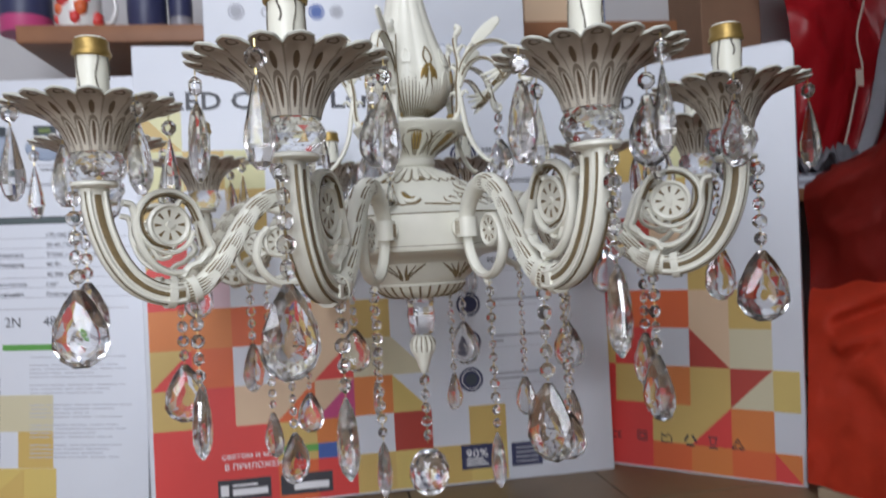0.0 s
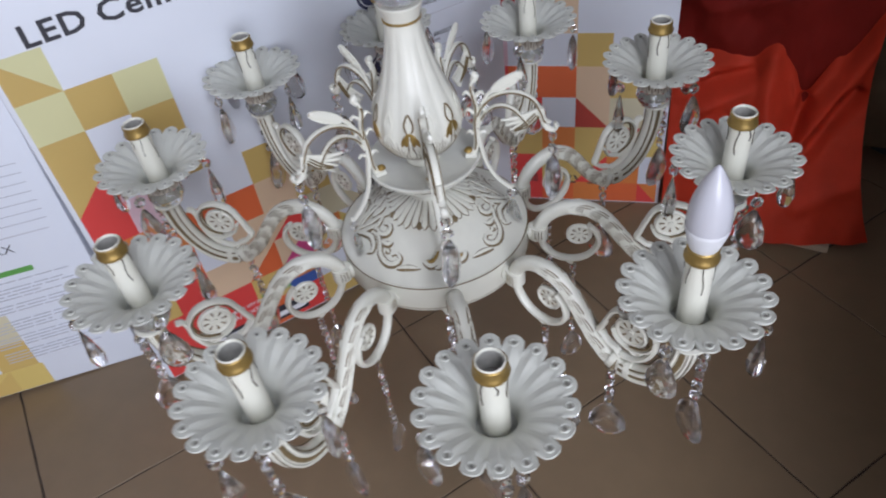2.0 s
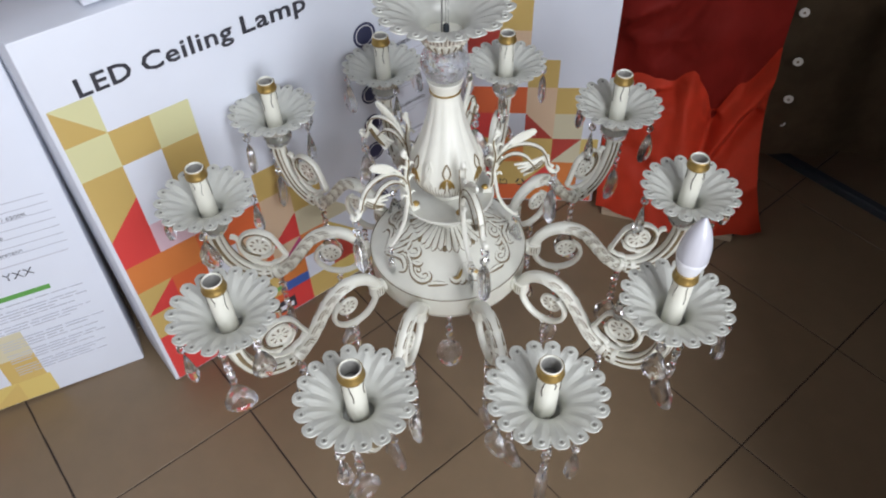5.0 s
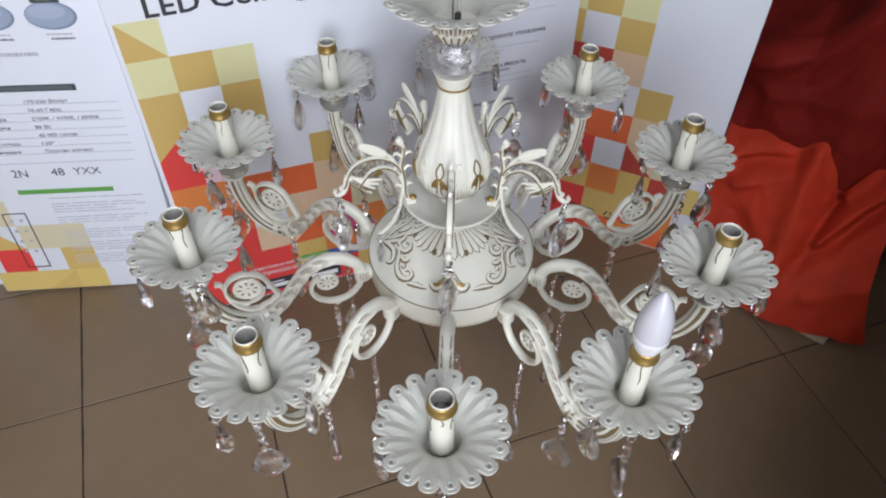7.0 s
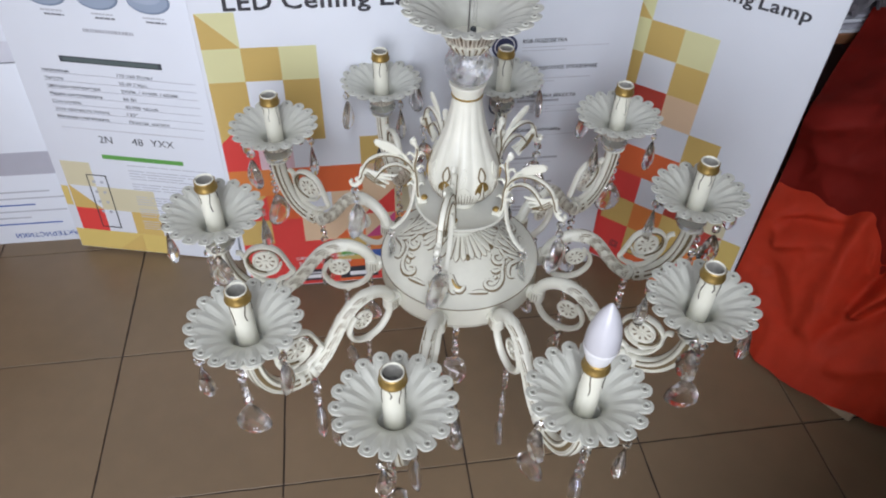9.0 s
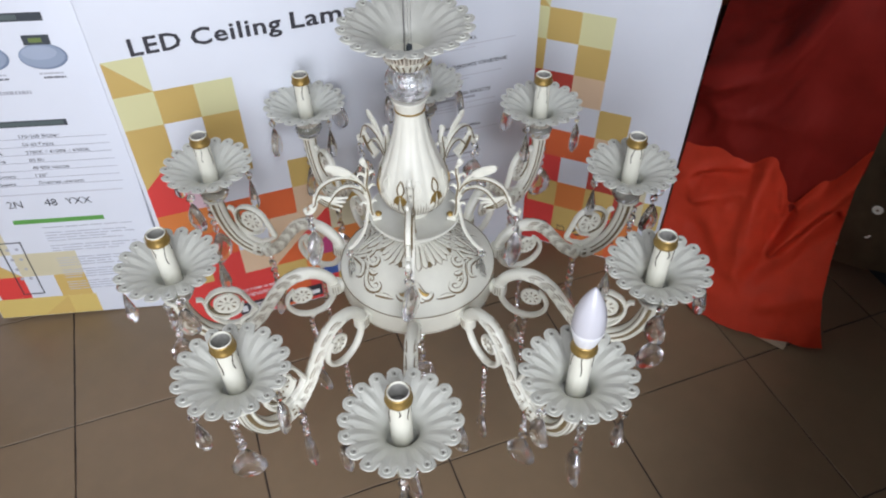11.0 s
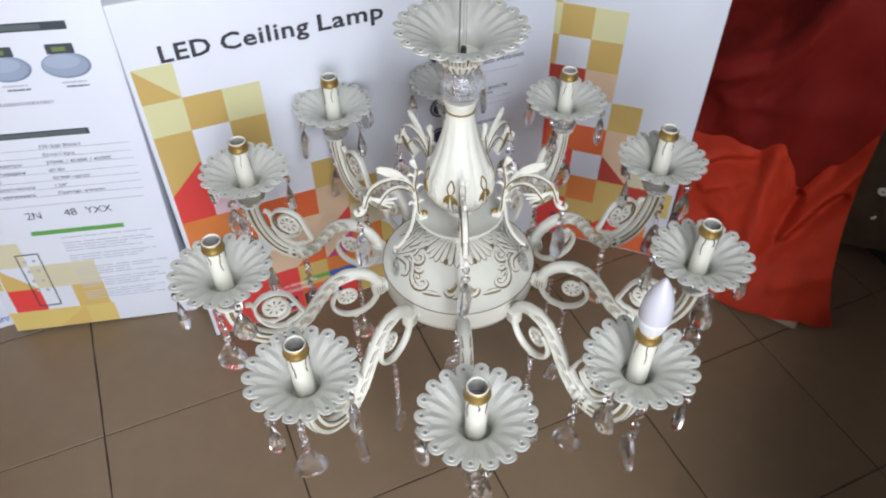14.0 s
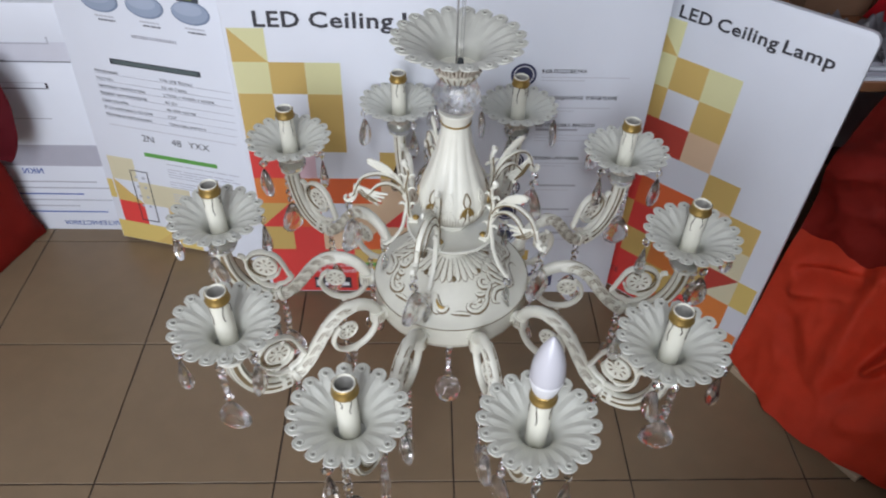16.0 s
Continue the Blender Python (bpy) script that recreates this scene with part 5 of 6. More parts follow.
para = random.Random(11)
for u in (0.1000, 0.1900, 0.2800):
    lamp = oval(back, "lamp_picture", u, 0.588, 0.0375, 0.0225, LAMPRIM)
    oval(lamp, "lamp_picture_glass", u - 0.0012, 0.5890, 0.0350, 0.0205, BLUEGREY, -0.0009)
    oval(lamp, "lamp_picture_shine", u - 0.004, 0.5950, 0.0270, 0.0120, LAMPSHINE, -0.0013)
    tab = bar(back, u - 0.022, 0.6090, u + 0.019, 0.6250, DKGREEN, "picture_tag", y=-0.0016)
    bar(tab, u - 0.013, 0.6130, u + 0.007, 0.6205, TAGGREEN, "tag_field", y=-0.0020)
    small_print(back, u - 0.016, u + 0.022, 0.5565, 0.0032, MIDGREY, para)
    small_print(back, u - 0.011, u + 0.024, 0.5490, 0.0034, DKGREYINK, para)
head = bar(back, 0.090, 0.6480, 0.300, 0.6620, DKGREEN, "printed_heading")
bar(head, 0.100, 0.6510, 0.262, 0.6590, SLATE, "heading_field", y=-0.0008)
small_print(back, 0.150, 0.240, 0.5225, 0.0062, GREYINK, para, 0.003, 0.007)
head = bar(back, 0.090, 0.4600, 0.2780, 0.4720, DKGREEN, "printed_heading")
bar(head, 0.096, 0.4625, 0.272, 0.4695, SLATE, "heading_field", y=-0.0008)
LEFT_TXT = ["Напряжение", "Частота", "Цветовая температура", "Индекс цветопередачи", "Срок службы", "Угол светового потока", "Материал светильника"]
ROWS_TXT = ["170-260 Вольт", "50-60 Герц", "2700K / 4100K / 6500K", "80 Вт", "40 000 часов", "120°", "Пластик, металл"]
for j, s in enumerate(ROWS_TXT):
    v = 0.4375 - 0.0165 * j
    bar(back, 0.0480, v - 0.0020, 0.3350, v - 0.0010, GREYINK)
    words(back, LEFT_TXT[j], 0.0500, v + 0.0010, 0.0050 * len(LEFT_TXT[j]), 0.0066, DKGREYINK)
    words(back, s, 0.1900, v + 0.0008, 0.0052 * len(s), 0.0068, DKGREYINK)
bar(back, 0.0500, 0.3165, 0.3300, 0.3190, FAINT)
words(back, "2N", 0.1180, 0.2880, 0.026, 0.0170, INK, bold=-0.006)
words(back, "48", 0.1840, 0.2890, 0.022, 0.0170, INK, bold=-0.006)
words(back, "YXX", 0.2220, 0.2900, 0.046, 0.0160, INK, bold=-0.006)
bar(back, 0.1130, 0.2490, 0.2780, 0.2590, GREEN, "printed_heading")
for j in range(26):
    if j % 5 != 1 and not (9 < j < 11):
        end = (0.325, 0.240, 0.335, 0.325, 0.285)[j % 5] - 0.012 * (j % 3)
        u = 0.160
        while u < end - 0.006:
            n_ = min(end - u, para.uniform(0.014, 0.046))
            bar(back, u, 0.2368 - 0.0066 * j, u + n_, 0.2386 - 0.0066 * j, MIDGREY, y=-0.0010)
            u += n_ + para.uniform(0.002, 0.005)
for q in (((0.066, 0.066), (0.068, 0.066), (0.068, 0.206), (0.066, 0.206)), ((0.106, 0.066), (0.108, 0.066), (0.108, 0.206), (0.106, 0.206)), ((0.066, 0.204), (0.108, 0.204), (0.108, 0.206), (0.066, 0.206)), ((0.066, 0.066), (0.108, 0.066), (0.108, 0.068), (0.066, 0.068))):
    plate(back, "remote_outline", list(q), INK, -0.0010)
for j in range(8):
    plate(back, "remote_key", [(0.078 + 0.017 * (j % 2) + 0.0035 * math.cos(a), 0.188 - 0.026 * (j // 2) + 0.0035 * math.sin(a)) for a in [2 * math.pi * k / 10 for k in range(10)]], GREYINK, -0.0010)

# the carton that stands upside down further along
far = carton("stacked_carton", "white carton standing upside down with a grey band and blue lettering", box_frame(-1.300, 0.5600, 0.0, 0.0, 0.020, 0.0), 0.610, 0.443, 0.14)
bar(far, 0.004, 0.1880, 0.606, 0.2440, GREYBAND)
words(far, "ХАРАКТЕРИСТИКИ", 0.560, 0.0300, 0.170, 0.0130, BLUEINK, True)
words(far, "ИКИ", 0.3880, 0.1820, 0.045, 0.0150, BLUEINK, True)
for j, (q, r) in enumerate(((0.30, 0.50), (0.30, 0.53), (0.30, 0.46), (0.30, 0.52), (0.30, 0.44), (0.30, 0.50))):
    bar(far, q, 0.1420 - 0.0175 * j, r, 0.1455 - 0.0175 * j, BLUEINK if j % 3 == 2 else GREYINK)
bar(far, 0.330, 0.3100, 0.455, 0.3120, GREYINK)
bar(far, 0.330, 0.3820, 0.472, 0.3845, DKGREYINK)
bar(far, 0.468, 0.3845, 0.473, 0.3960, INK)
bar(far, 0.330, 0.3960, 0.470, 0.3968, GREYINK)
far2 = carton("stacked_carton", "plain white carton stacked on another white carton", box_frame(-1.310, 0.5650, 0.4450, 0.0, 0.0, 0.0), 0.615, 0.125, 0.14)
# strip that paints the shade over the carton's lower flap
bar(far2, 0.250, 0.003, 0.613, 0.0440, FLAP, "carton_flap")
bar(far2, 0.340, 0.040, 0.520, 0.0425, GREYINK, y=-0.0008)
for u in (0.340, 0.517):
    bar(far2, u, 0.043, u + 0.003, 0.056, GREYINK)
# dark segments of uneven height along the joint with the carton below
for u0, u1, h in ((0.300, 0.350, 0.0024), (0.350, 0.420, 0.0040), (0.420, 0.560, 0.0018), (0.560, 0.610, 0.0042)):
    bar(far2, u0, 0.0005, u1, 0.0005 + h, DKGREYINK, "dark_joint_line", y=-0.0008)
carton("stacked_carton", "grey-brown carton on top of the white cartons", box_frame(-1.300, 0.5750, 0.5720, 0.0, 0.0, 0.0), 0.600, 0.05, 0.13, CARDE)

# ---------------------------------------------------------------- shelf with cups, boxes behind
shelf = thing("wall_shelf", "brown wooden shelf board fixed to the wall", "shelf")
part("board", block(bmesh.new(), -0.640, 0.62, 0.800, 0.640, Y1, 0.833, 0.003, 2), WOOD, shelf)
for x in (-0.55, 0.05, 0.60):
    part("bracket", poly(bmesh.new(), [(x, 0.800), (x + 0.02, 0.800), (x + 0.02, 0.66), (x, 0.66)], Y1 - 0.03, Y1 - 0.001), WOOD, shelf)


def mug(x, y, r, h, label, spots=False):
    t = thing("mug", label, "mug", Matrix.Translation((x, y, 0.8335)), "mugs on the shelf")
    part("bowl", lathe(bmesh.new(), [(r * 0.8, 0.0), (r * 0.92, 0.003), (r, 0.02), (r, h), (r * 0.93, h), (r * 0.92, 0.01)], 32), PORCELAIN, t)
    bm = sweep(bmesh.new(), smooth([(r * 0.95, 0, h * 0.80), (r + 0.018, 0, h * 0.78), (r + 0.027, 0, h * 0.5), (r + 0.018, 0, h * 0.22), (r * 0.95, 0, h * 0.18)], 5), 0.004, 0.005, (0, 1, 0), 8)
    part("handle", bm, PORCELAIN, t)
    if spots:
        for k in range(9):
            a = -2.6 + 0.28 * k
            bm = bmesh.new()
            bmesh.ops.create_icosphere(bm, subdivisions=1, radius=0.008 + 0.003 * (k % 3))
            bmesh.ops.scale(bm, vec=(1, 1, 1.3), verts=bm.verts)
            bmesh.ops.translate(bm, vec=(r * 0.93 * math.cos(a), r * 0.93 * math.sin(a), 0.02 + 0.018 * (k % 4)), verts=bm.verts)
            part("painted_flower", bm, DKORANGE if k % 2 else RED, t)
    return t


mug(-0.545, 0.675, 0.040, 0.095, "white mug painted with red flowers on the shelf", True)
for x, r, ma, lb in ((-0.425, 0.036, NAVY, "dark navy tin standing on the wooden shelf"), (-0.362, 0.022, GREYPL, "narrow grey tin standing on the wooden shelf"), (-0.645, 0.046, MAGENTA, "dark violet tin at the shelf's end")):
    t = thing("tin", lb, "tin", Matrix.Translation((x, 0.690, 0.8335)), "tins on the shelf")
    part("tin_body", lathe(bmesh.new(), [(r * 0.97, 0), (r, 0.002), (r, 0.12), (r * 0.97, 0.123)], 32), ma, t)
    part("tin_band", lathe(bmesh.new(), [(r + 0.0004, 0.03), (r + 0.0006, 0.031), (r + 0.0006, 0.09), (r + 0.0004, 0.091)], 32, closed_ends=False), NAVY, t)
for x0, x1, z, ma, lb in ((0.325, 0.425, 0.16, TAN, "pinkish brown cardboard box on the shelf"), (0.440, 0.500, 0.10, BLUEINK, "small blue box on the shelf")):
    t = thing("cardboard_box", lb, "box", Matrix.Translation((x0, 0.66, 0.8335)), "boxes on the shelf")
    part("carton", block(bmesh.new(), 0, 0, 0, x1 - x0, 0.16, z, 0.002, 1), ma, t)

# ---------------------------------------------------------------- red bag, coat and clutter


def cloth(name, f, nu, nv, material, parent, label="", thick=0.003):
    bm = bmesh.new()
    v = [[bm.verts.new(f(i / nu, j / nv)) for i in range(nu + 1)] for j in range(nv + 1)]
    for j in range(nv):
        for i in range(nu):
            bm.faces.new((v[j][i], v[j][i + 1], v[j + 1][i + 1], v[j + 1][i]))
    bmesh.ops.solidify(bm, geom=bm.faces[:], thickness=thick)
    return part(name, bm, material, parent, label, 60)


BAG_A, BAG_B = Vector((0.608, 0.172, 0)), Vector((0.804, -0.142, 0))
BAG_L = (BAG_B - BAG_A).length
BAG_D = (BAG_B - BAG_A).normalized()
BAG_OUT = Vector((BAG_D.y, -BAG_D.x, 0))
CREASE = [(-0.4, 0.285), (-0.05, 0.285), (0.10, 0.290), (0.20, 0.300), (0.33, 0.330), (0.40, 0.292), (0.48, 0.240), (0.60, 0.315), (0.76, 0.410), (1.3, 0.440)]


def crease(s):
    for (a, za), (b, zb) in zip(CREASE, CREASE[1:]):
        if a <= s <= b:
            f = (s - a) / (b - a)
            return za + (zb - za) * f * f * (3 - 2 * f) + 0.006 * math.sin(19 * s)
    return 0.44


def bag_place(u, z, o):
    # from the side of the carton to the straight right-hand edge
    q = min(z, 0.377)
    right = 0.965 - 1.225 * q + 1.625 * q * q - 0.13 * (z - q)
    p0 = Vector((0.594 + 0.060 * z, 0.200 + 0.075 * z, 0))
    n = Vector((0.72, -0.69, 0))
    left = (0.006 - (BAG_A + BAG_OUT * o - p0).dot(n)) / (BAG_D.dot(n) * BAG_L)
    s = left + (right - left) * u
    p = BAG_A + BAG_D * BAG_L * s + BAG_OUT * o
    return s, (p.x, p.y, z)


def near(s, z, a, b, w):
    """Bell of width w about the stretch a-b on the cloth (s in lengths of the hem), and the side of it."""
    p, q, r = Vector((s * BAG_L, z)), Vector((a[0] * BAG_L, a[1])), Vector((b[0] * BAG_L, b[1]))
    d = r - q
    f = max(0.0, min(1.0, (p - q).dot(d) / d.length_squared))
    e = p - q - d * f
    return math.exp(-(e.length / w) ** 2) * (1.0 - 0.5 * f)


def folds(s, z):
    # a sharp ridge from the edge down to the pocket's tip, the pocket's groove, and soft dents
    f = 0.040 * near(s, z, (0.77, 0.395), (0.52, 0.175), 0.017)
    f -= 0.034 * near(s, z, (0.70, 0.270), (0.49, 0.120), 0.014)
    f -= 0.030 * near(s, z, (0.50, 0.240), (0.470, 0.130), 0.012)
    f += 0.030 * near(s, z, (0.335, 0.315), (0.39, 0.120), 0.022)
    f -= 0.022 * near(s, z, (0.02, 0.245), (0.25, 0.280), 0.011)
    f += 0.018 * near(s, z, (0.04, 0.210), (0.24, 0.250), 0.013)
    f -= 0.012 * near(s, z, (0.10, 0.150), (0.30, 0.090), 0.020)
    f += 0.012 * near(s, z, (0.60, 0.080), (0.86, 0.140), 0.016)
    return f


HEM = [(-0.6, 0.020), (0.0, 0.040), (0.16, 0.058), (0.29, 0.079), (0.48, 0.080), (0.63, 0.063), (0.82, 0.034), (1.0, 0.000), (1.6, 0.000)]


def hem_out(s):
    """How far the hem is pushed out over the low box."""
    for (a, oa), (b, ob) in zip(HEM, HEM[1:]):
        if a <= s <= b:
            f = (s - a) / (b - a)
            return oa + (ob - oa) * f * f * (3 - 2 * f)
    return 0.0


def bag_skirt(u, t):
    s = -0.1 + 1.0 * u
    for _ in range(3):
        top = crease(s) + 0.012
        z = 0.0175 + (top - 0.0175) * t
        o = -0.085 * min(1.0, z / 0.33) + 0.018 * noise.noise(Vector((u * 3, t * 3, 1.3))) * t + 0.0025 * noise.noise(Vector((u * 14, t * 10, 4.0)))
        o += folds(s, z) + hem_out(s) * max(0.0, 1 - z / 0.24) ** 1.4 + 0.014 * wrinkle(u, t * 0.9, 3.1) * min(1.0, 0.10 + 1.3 * t) + 0.012 * math.sin(math.pi * t) - 0.010 * max(0.0, (t - 0.93) / 0.07)
        s, p = bag_place(u, z, o)
    return p


def wrinkle(u, v, seed):
    a = noise.noise(Vector((u * 4 + v * 1.5, v * 4, seed)))
    b = 1.0 - abs(noise.noise(Vector((u * 5 - v * 3, v * 7 + u * 2, seed + 5))))
    c = noise.noise(Vector((u * 17, v * 15, seed + 9)))
    return 0.75 * a + 0.22 * (b - 0.7) + 0.10 * c


def bag_flap(u, t):
    s = -0.1 + 0.85 * u
    up, back = min(1.0, t / 0.5), max(0.0, (t - 0.42) / 0.58)
    rise = max(0.0, min(1.0, (u - 0.30) / 0.45))
    top = 0.450 + 0.05 * min(1.0, u / 0.35) + 0.24 * rise * rise * (3 - 2 * rise)
    for _ in range(3):
        low = crease(s) - 0.05
        z = low + (top - low) * (1 - (1 - up) ** 1.4) + 0.05 * back
        o = -0.090 + 0.010 * u + 0.036 * (1 - 0.55 * u) * wrinkle(u, t * 1.6, 11.3) - 0.34 * back ** 1.3
        o -= 0.010 * math.exp(-(t / 0.10) ** 2) - 0.012 * near(s, z, (0.0, 0.38), (0.62, 0.44), 0.014)
        s, p = bag_place(u, z, o)
    return (p[0], p[1], p[2] + 0.022 * back ** 0.5 * wrinkle(u * 1.3, t * 2.4, 21.0))


bag = thing("red_bag", "slumped red fabric bag with folds standing on a low beige box", "bag")
cloth("bag_skirt", bag_skirt, 110, 60, REDCLOTH, bag)
# same red cloth as the skirt, with its shade put into the colour
cloth("bag_flap", bag_flap, 90, 54, MAROON, bag, "hanging upper fold, its shade put into the darker red")
base = thing("low_box", "low beige cardboard box under the red bag", "box", Matrix.Translation((0.575, 0.152, 0)) @ Matrix.Rotation(radians(-58), 4, "Z"))
part("carton", block(bmesh.new(), 0, 0, 0, 0.290, 0.20, 0.016, 0.002, 1), BEIGE, base)


table = thing("side_table", "dark wooden side table behind the red bag", "table")
part("tabletop", block(bmesh.new(), 0.70, 0.50, 0.440, 1.35, 0.93, 0.465, 0.003, 1), WOOD, table)
for x, y in ((0.72, 0.52), (1.30, 0.52), (0.72, 0.88), (1.30, 0.88)):
    part("leg", block(bmesh.new(), x, y, 0, x + 0.035, y + 0.035, 0.440, 0.003, 1), WOOD, table)
papers = thing("paper_stack", "stack of white papers and thin boxes on the table", "papers")
for k in range(4):
    part("paper", block(bmesh.new(), 0.715 + 0.008 * (k % 2), 0.500 + 0.006 * k, 0.4655 + 0.008 * k, 1.02 - 0.02 * k, 0.665, 0.4725 + 0.008 * k, 0.001, 1), CARD if k % 2 == 0 else GREYBAND, papers)


t = thing("cardboard_box", "tall brown cardboard box standing on the side table", "box", Matrix.Translation((0.785, 0.785, 0.4655)))
part("carton", block(bmesh.new(), 0, 0, 0, 0.150, 0.16, 0.62, 0.002, 1), CBOARD, t)


def bag_top(s, t):
    x, y = 0.872 + 0.47 * s + 0.03 * math.sin(4 * t), 0.70 - 0.05 * s
    z = 0.505 + 0.62 * t
    o = 0.05 * noise.noise(Vector((s * 4, t * 3, 7.0))) + 0.02 * noise.noise(Vector((s * 12, t * 7, 2.0)))
    return (x + 0.3 * o, y + o - 0.06 * math.sin(3 * t), z)


sheet = thing("red_sheet", "bright red plastic sheet bundled on the side table", "sheet")
cloth("sheet_cloth", bag_top, 34, 34, REDSHEET, sheet)
crump = thing("plastic_wrap", "crumpled grey bubble wrap lying on the papers", "plastic wrap")


def crumple(s, t):
    return (0.705 + 0.30 * s, 0.50 + 0.17 * t, 0.515 + 0.045 * noise.noise(Vector((s * 9, t * 6, 0.5))) + 0.022 * noise.noise(Vector((s * 27, t * 19, 3.5))))


cloth("wrap", crumple, 46, 26, GREYPL, crump, thick=0.001)
strip = thing("plastic_strip", "pale translucent plastic strip hanging over the red sheet", "plastic strip")
cloth("strip", lambda s, t: (1.005 + 0.050 * s + 0.165 * t + 0.006 * math.sin(9 * t), 0.585 + 0.010 * math.sin(8 * s), 0.535 + 0.50 * t), 6, 24, FAINT, strip, thick=0.001)
tw = thing("twine", "pale twine with a small tag hanging over the red sheet", "twine")
part("string", sweep(bmesh.new(), smooth([(1.080, 0.600, 1.00), (1.055, 0.595, 0.874), (1.028, 0.590, 0.789), (1.037, 0.590, 0.720), (1.025, 0.590, 0.690), (0.975, 0.585, 0.540), (0.920, 0.575, 0.530)], 6), 0.0022, 0.0022, (1, 0, 0), 6), TWINE, tw)
part("tag", block(bmesh.new(), 1.018, 0.584, 0.680, 1.034, 0.587, 0.715), TWINE, tw)

coat = thing("brown_coat", "dark brown coat with white buttons hanging beside the red bag", "coat")


def coat_cloth(s, t):
    a, b = Vector((0.811, 0.082, 0)), Vector((1.201, -0.498, 0))
    d = (b - a).normalized()
    out = Vector((d.y, -d.x, 0))
    k = max(0.0, s - 0.22)
    p = a.lerp(b, s) + out * (0.006 * math.sin(17 * s + 3 * t) + 0.008 * noise.noise(Vector((s * 9, t * 5, 2.0))) + 0.070 * math.sin(26 * s + 2 * t) * k + 0.030 * k * noise.noise(Vector((s * 6, t * 4, 9.0))) - 0.22 * k)
    return (p.x, p.y, 0.13 + 1.15 * t)


cloth("coat_front", coat_cloth, 60, 30, BROWNCLOTH, coat)
for k, (x, y, z) in enumerate(((0.8540, -0.0120, 0.482), (0.8655, -0.0300, 0.380), (0.8710, -0.0380, 0.293))):
    bm = bmesh.new()
    n = 16
    lathe(bm, [(0.0005, 0.0), (0.0085, 0.0), (0.0095, 0.0015), (0.0085, 0.0035), (0.0058, 0.0028), (0.0005, 0.0028)], 20, lambda a, i, r, z: (r * (1 + 0.06 * math.cos(8 * a)), z))
    bt = part("button", bm, BUTTON, coat, "white carved button", m=look((x - 0.004, y - 0.003, z), (x + 0.835, y + 0.55, z)))
    part("button_eye", lathe(bmesh.new(), [(0.0005, 0.0028), (0.0026, 0.0028), (0.0026, 0.0034), (0.0005, 0.0034)], 12), BROWN, bt)
for a, b in (((0.8700, -0.0420, 0.2350), (0.8740, -0.0470, 0.2420)), ((0.8300, -0.0060, 0.1900), (0.8390, -0.0180, 0.2080))):
    part("thread_end", sweep(bmesh.new(), smooth([(a[0] - 0.012, a[1] - 0.008, a[2]), ((a[0] + b[0]) / 2 - 0.015, (a[1] + b[1]) / 2 - 0.010, (a[2] + b[2]) / 2), (b[0] - 0.012, b[1] - 0.008, b[2])], 4), 0.0017, 0.0017, (0, 0, 1), 6), BUTTON, coat, "loose white thread end")
t = thing("metal_bar", "dark slate metal bar lying on the floor", "bar", Matrix.Translation((1.06, -0.10, 0)))
part("bar_body", block(bmesh.new(), -0.012, -0.50, 0.0, 0.012, 0.16, 0.022, 0.003, 1), DARKBAR, t)


def left_bag(s, t):
    pts = smooth([(-1.02, 0.36, 0), (-0.985, 0.470, 0), (-0.962, 0.548, 0), (-1.02, 0.555, 0)], 8)
    f = s * (len(pts) - 1)
    i = min(int(f), len(pts) - 2)
    p = pts[i].lerp(pts[i + 1], f - i)
    return (p.x - 0.035 * t * t + 0.010 * noise.noise(Vector((s * 5, t * 6, 2))), p.y - 0.05 * t, 0.004 + 0.42 * t)


lb = thing("striped_bag", "dark red bag with ochre stripes standing on the floor", "bag")
cloth("bag_side", left_bag, 30, 24, MAROON, lb)
cloth("bag_front", lambda s, t: (-1.50 + 0.49 * s - 0.03 * t, 0.330 + 0.03 * s - 0.03 * t + 0.012 * noise.noise(Vector((s * 4, t * 5, 6))), 0.004 + 0.42 * t), 24, 20, MAROON, lb)


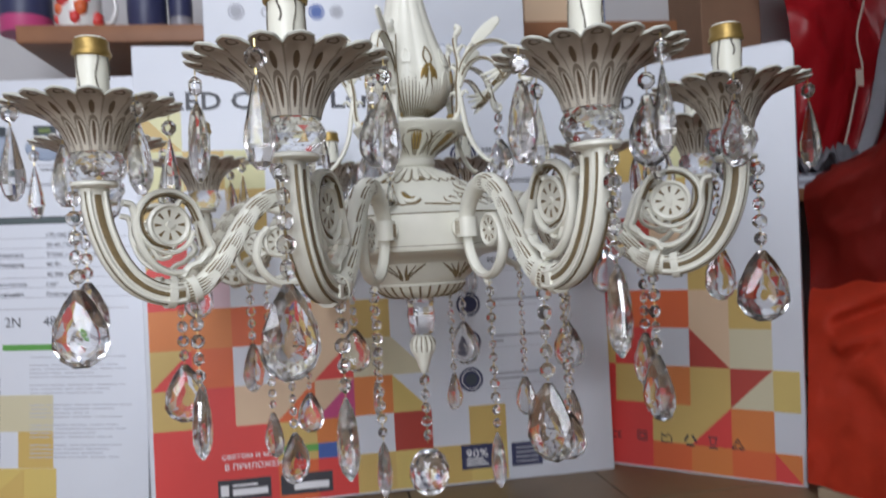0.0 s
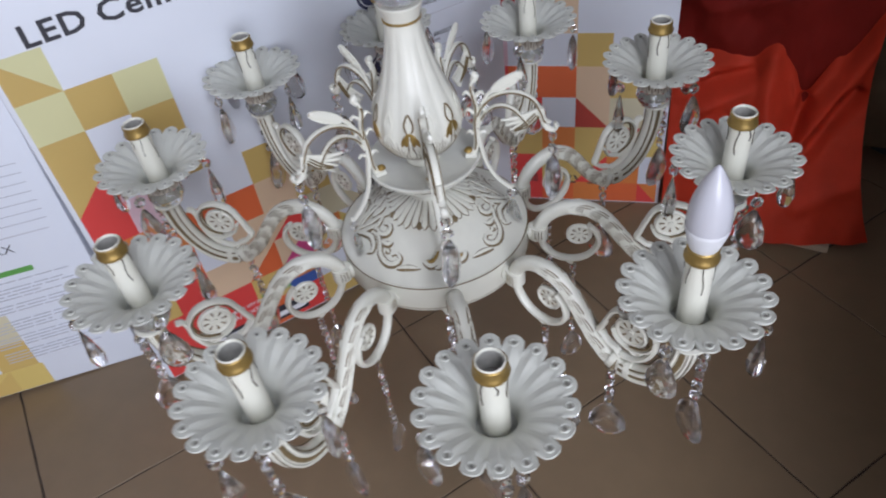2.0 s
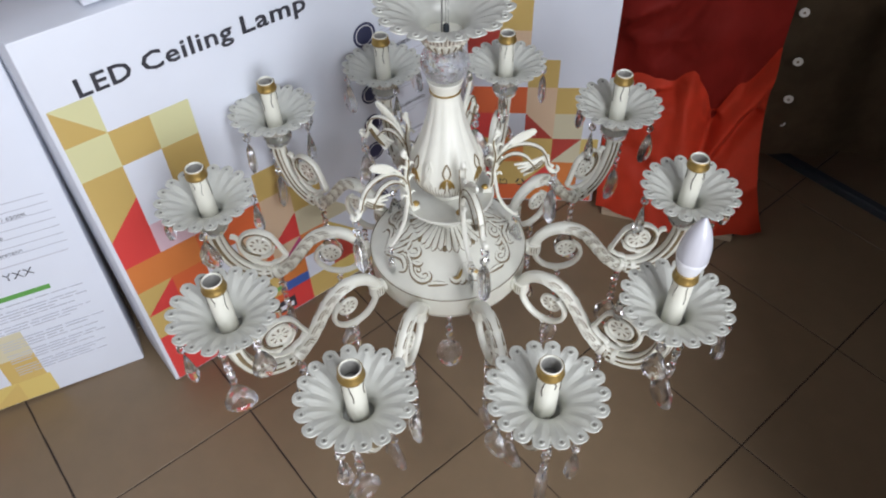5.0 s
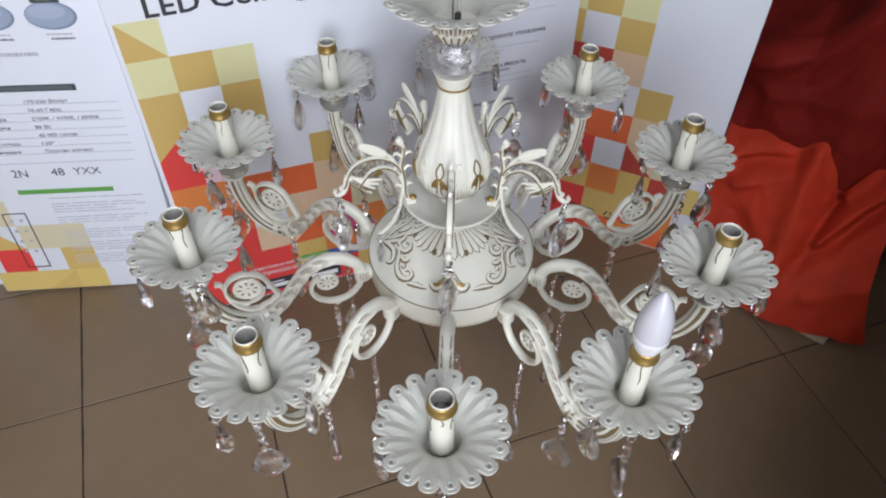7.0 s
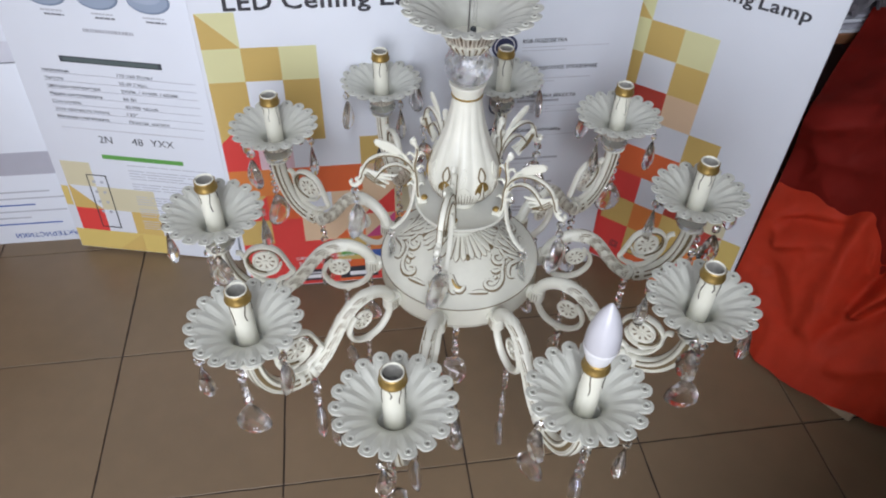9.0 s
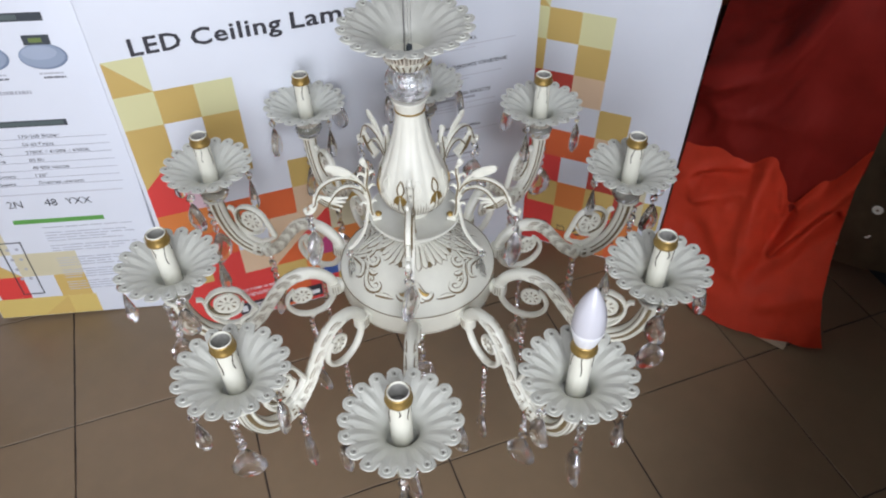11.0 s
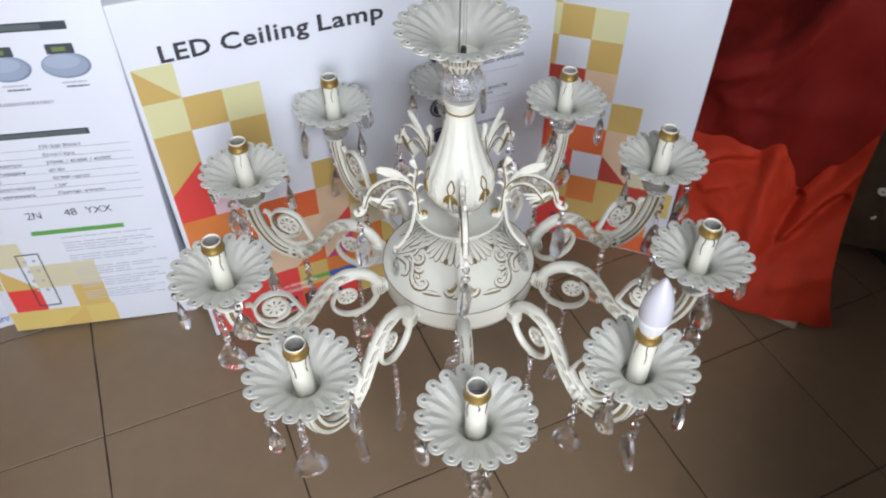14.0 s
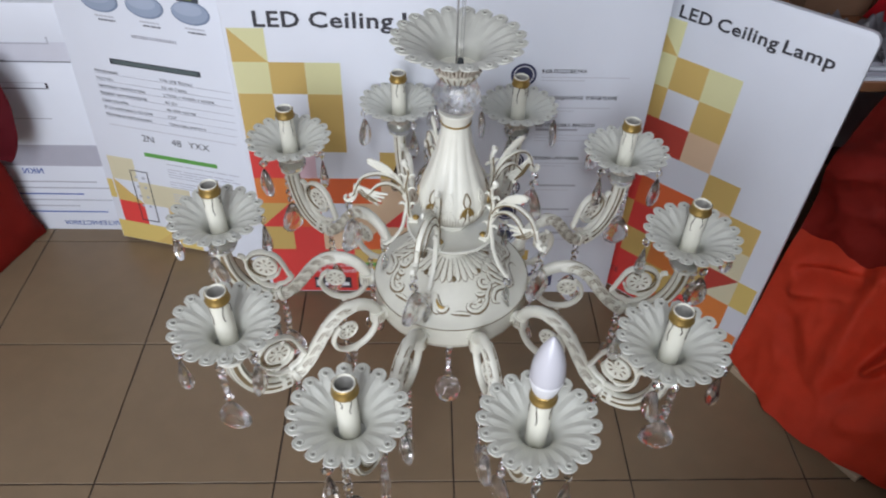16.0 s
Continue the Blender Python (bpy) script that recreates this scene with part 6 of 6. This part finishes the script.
def side_fold(s, t):
    z = 0.262 + (0.230 - 0.06 * (1 - s)) * t
    edge = -0.884 + 0.014 * math.sin(math.pi * min(1.0, 0.12 + 0.80 * t)) - 0.03 * (1 - t) ** 6 - 0.02 * t ** 8
    x = -1.060 + (edge + 1.060) * s
    return (x, 0.515 - 0.030 * s + 0.012 * math.sin(5 * s + 3 * t) + 0.008 * noise.noise(Vector((s * 4, t * 4, 3.0))), z)


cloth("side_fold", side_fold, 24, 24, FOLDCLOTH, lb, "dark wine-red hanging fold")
for j in range(3):
    q = [Vector((-1.05 + 0.10 * k / 8 + 0.004, 0.352 + 0.19 * k / 8 - 0.05 * 0.55, 0.21 + 0.030 * j + 0.05 * k / 8)) for k in range(9)]
    part("stripe", sweep(bmesh.new(), q, 0.0013, 0.0013, (0, 0, 1), 6), AMBER, lb, "ochre stripe")

# ---------------------------------------------------------------- floor tiles
P, G = 0.3155, 0.0030
jit = random.Random(3)


def tile_mesh():
    """A tile with slightly uneven edges."""
    h, n = (P - G) / 2, 12
    ring = []
    for k in range(4):
        for j in range(n):
            x, y = -h + 2 * h * j / n, -h + jit.uniform(-0.0006, 0.0005) * (j > 0)
            ring.append((x * math.cos(k * math.pi / 2) - y * math.sin(k * math.pi / 2), x * math.sin(k * math.pi / 2) + y * math.cos(k * math.pi / 2)))
    bm = bmesh.new()
    top, mid, low = [[bm.verts.new((x * f, y * f, z)) for x, y in ring] for f, z in ((0.9962, 0.0), (1.0, -0.0007), (1.0, -0.006))]
    bm.faces.new(top)
    for r0, r1 in ((low, mid), (mid, top)):
        for k in range(4 * n):
            bm.faces.new((r0[k], r0[(k + 1) % (4 * n)], r1[(k + 1) % (4 * n)], r1[k]))
    return mesh_of(bm, "tile", TILE, 0)


TILES = [tile_mesh() for _ in range(4)]
turn = radians(1.0)
for i in range(-8, 6):
    for j in range(-10, 4):
        x, y = 0.012 + P * (i + 0.5), -0.097 + P * (j + 0.5)
        xr, yr = x * math.cos(turn) - y * math.sin(turn), x * math.sin(turn) + y * math.cos(turn)
        if X0 + 0.12 < xr < X1 - 0.12 and Y0 + 0.12 < yr < Y1 - 0.12:
            o = new("tile", TILES[(i * 3 + j * 5) % 4])
            o.parent = FLOOR
            o.matrix_basis = Matrix.Translation((xr, yr, 0.0004 * rnd.uniform(-1, 1))) @ Matrix.Rotation(turn + math.pi / 2 * ((i + 2 * j) % 4), 4, "Z")
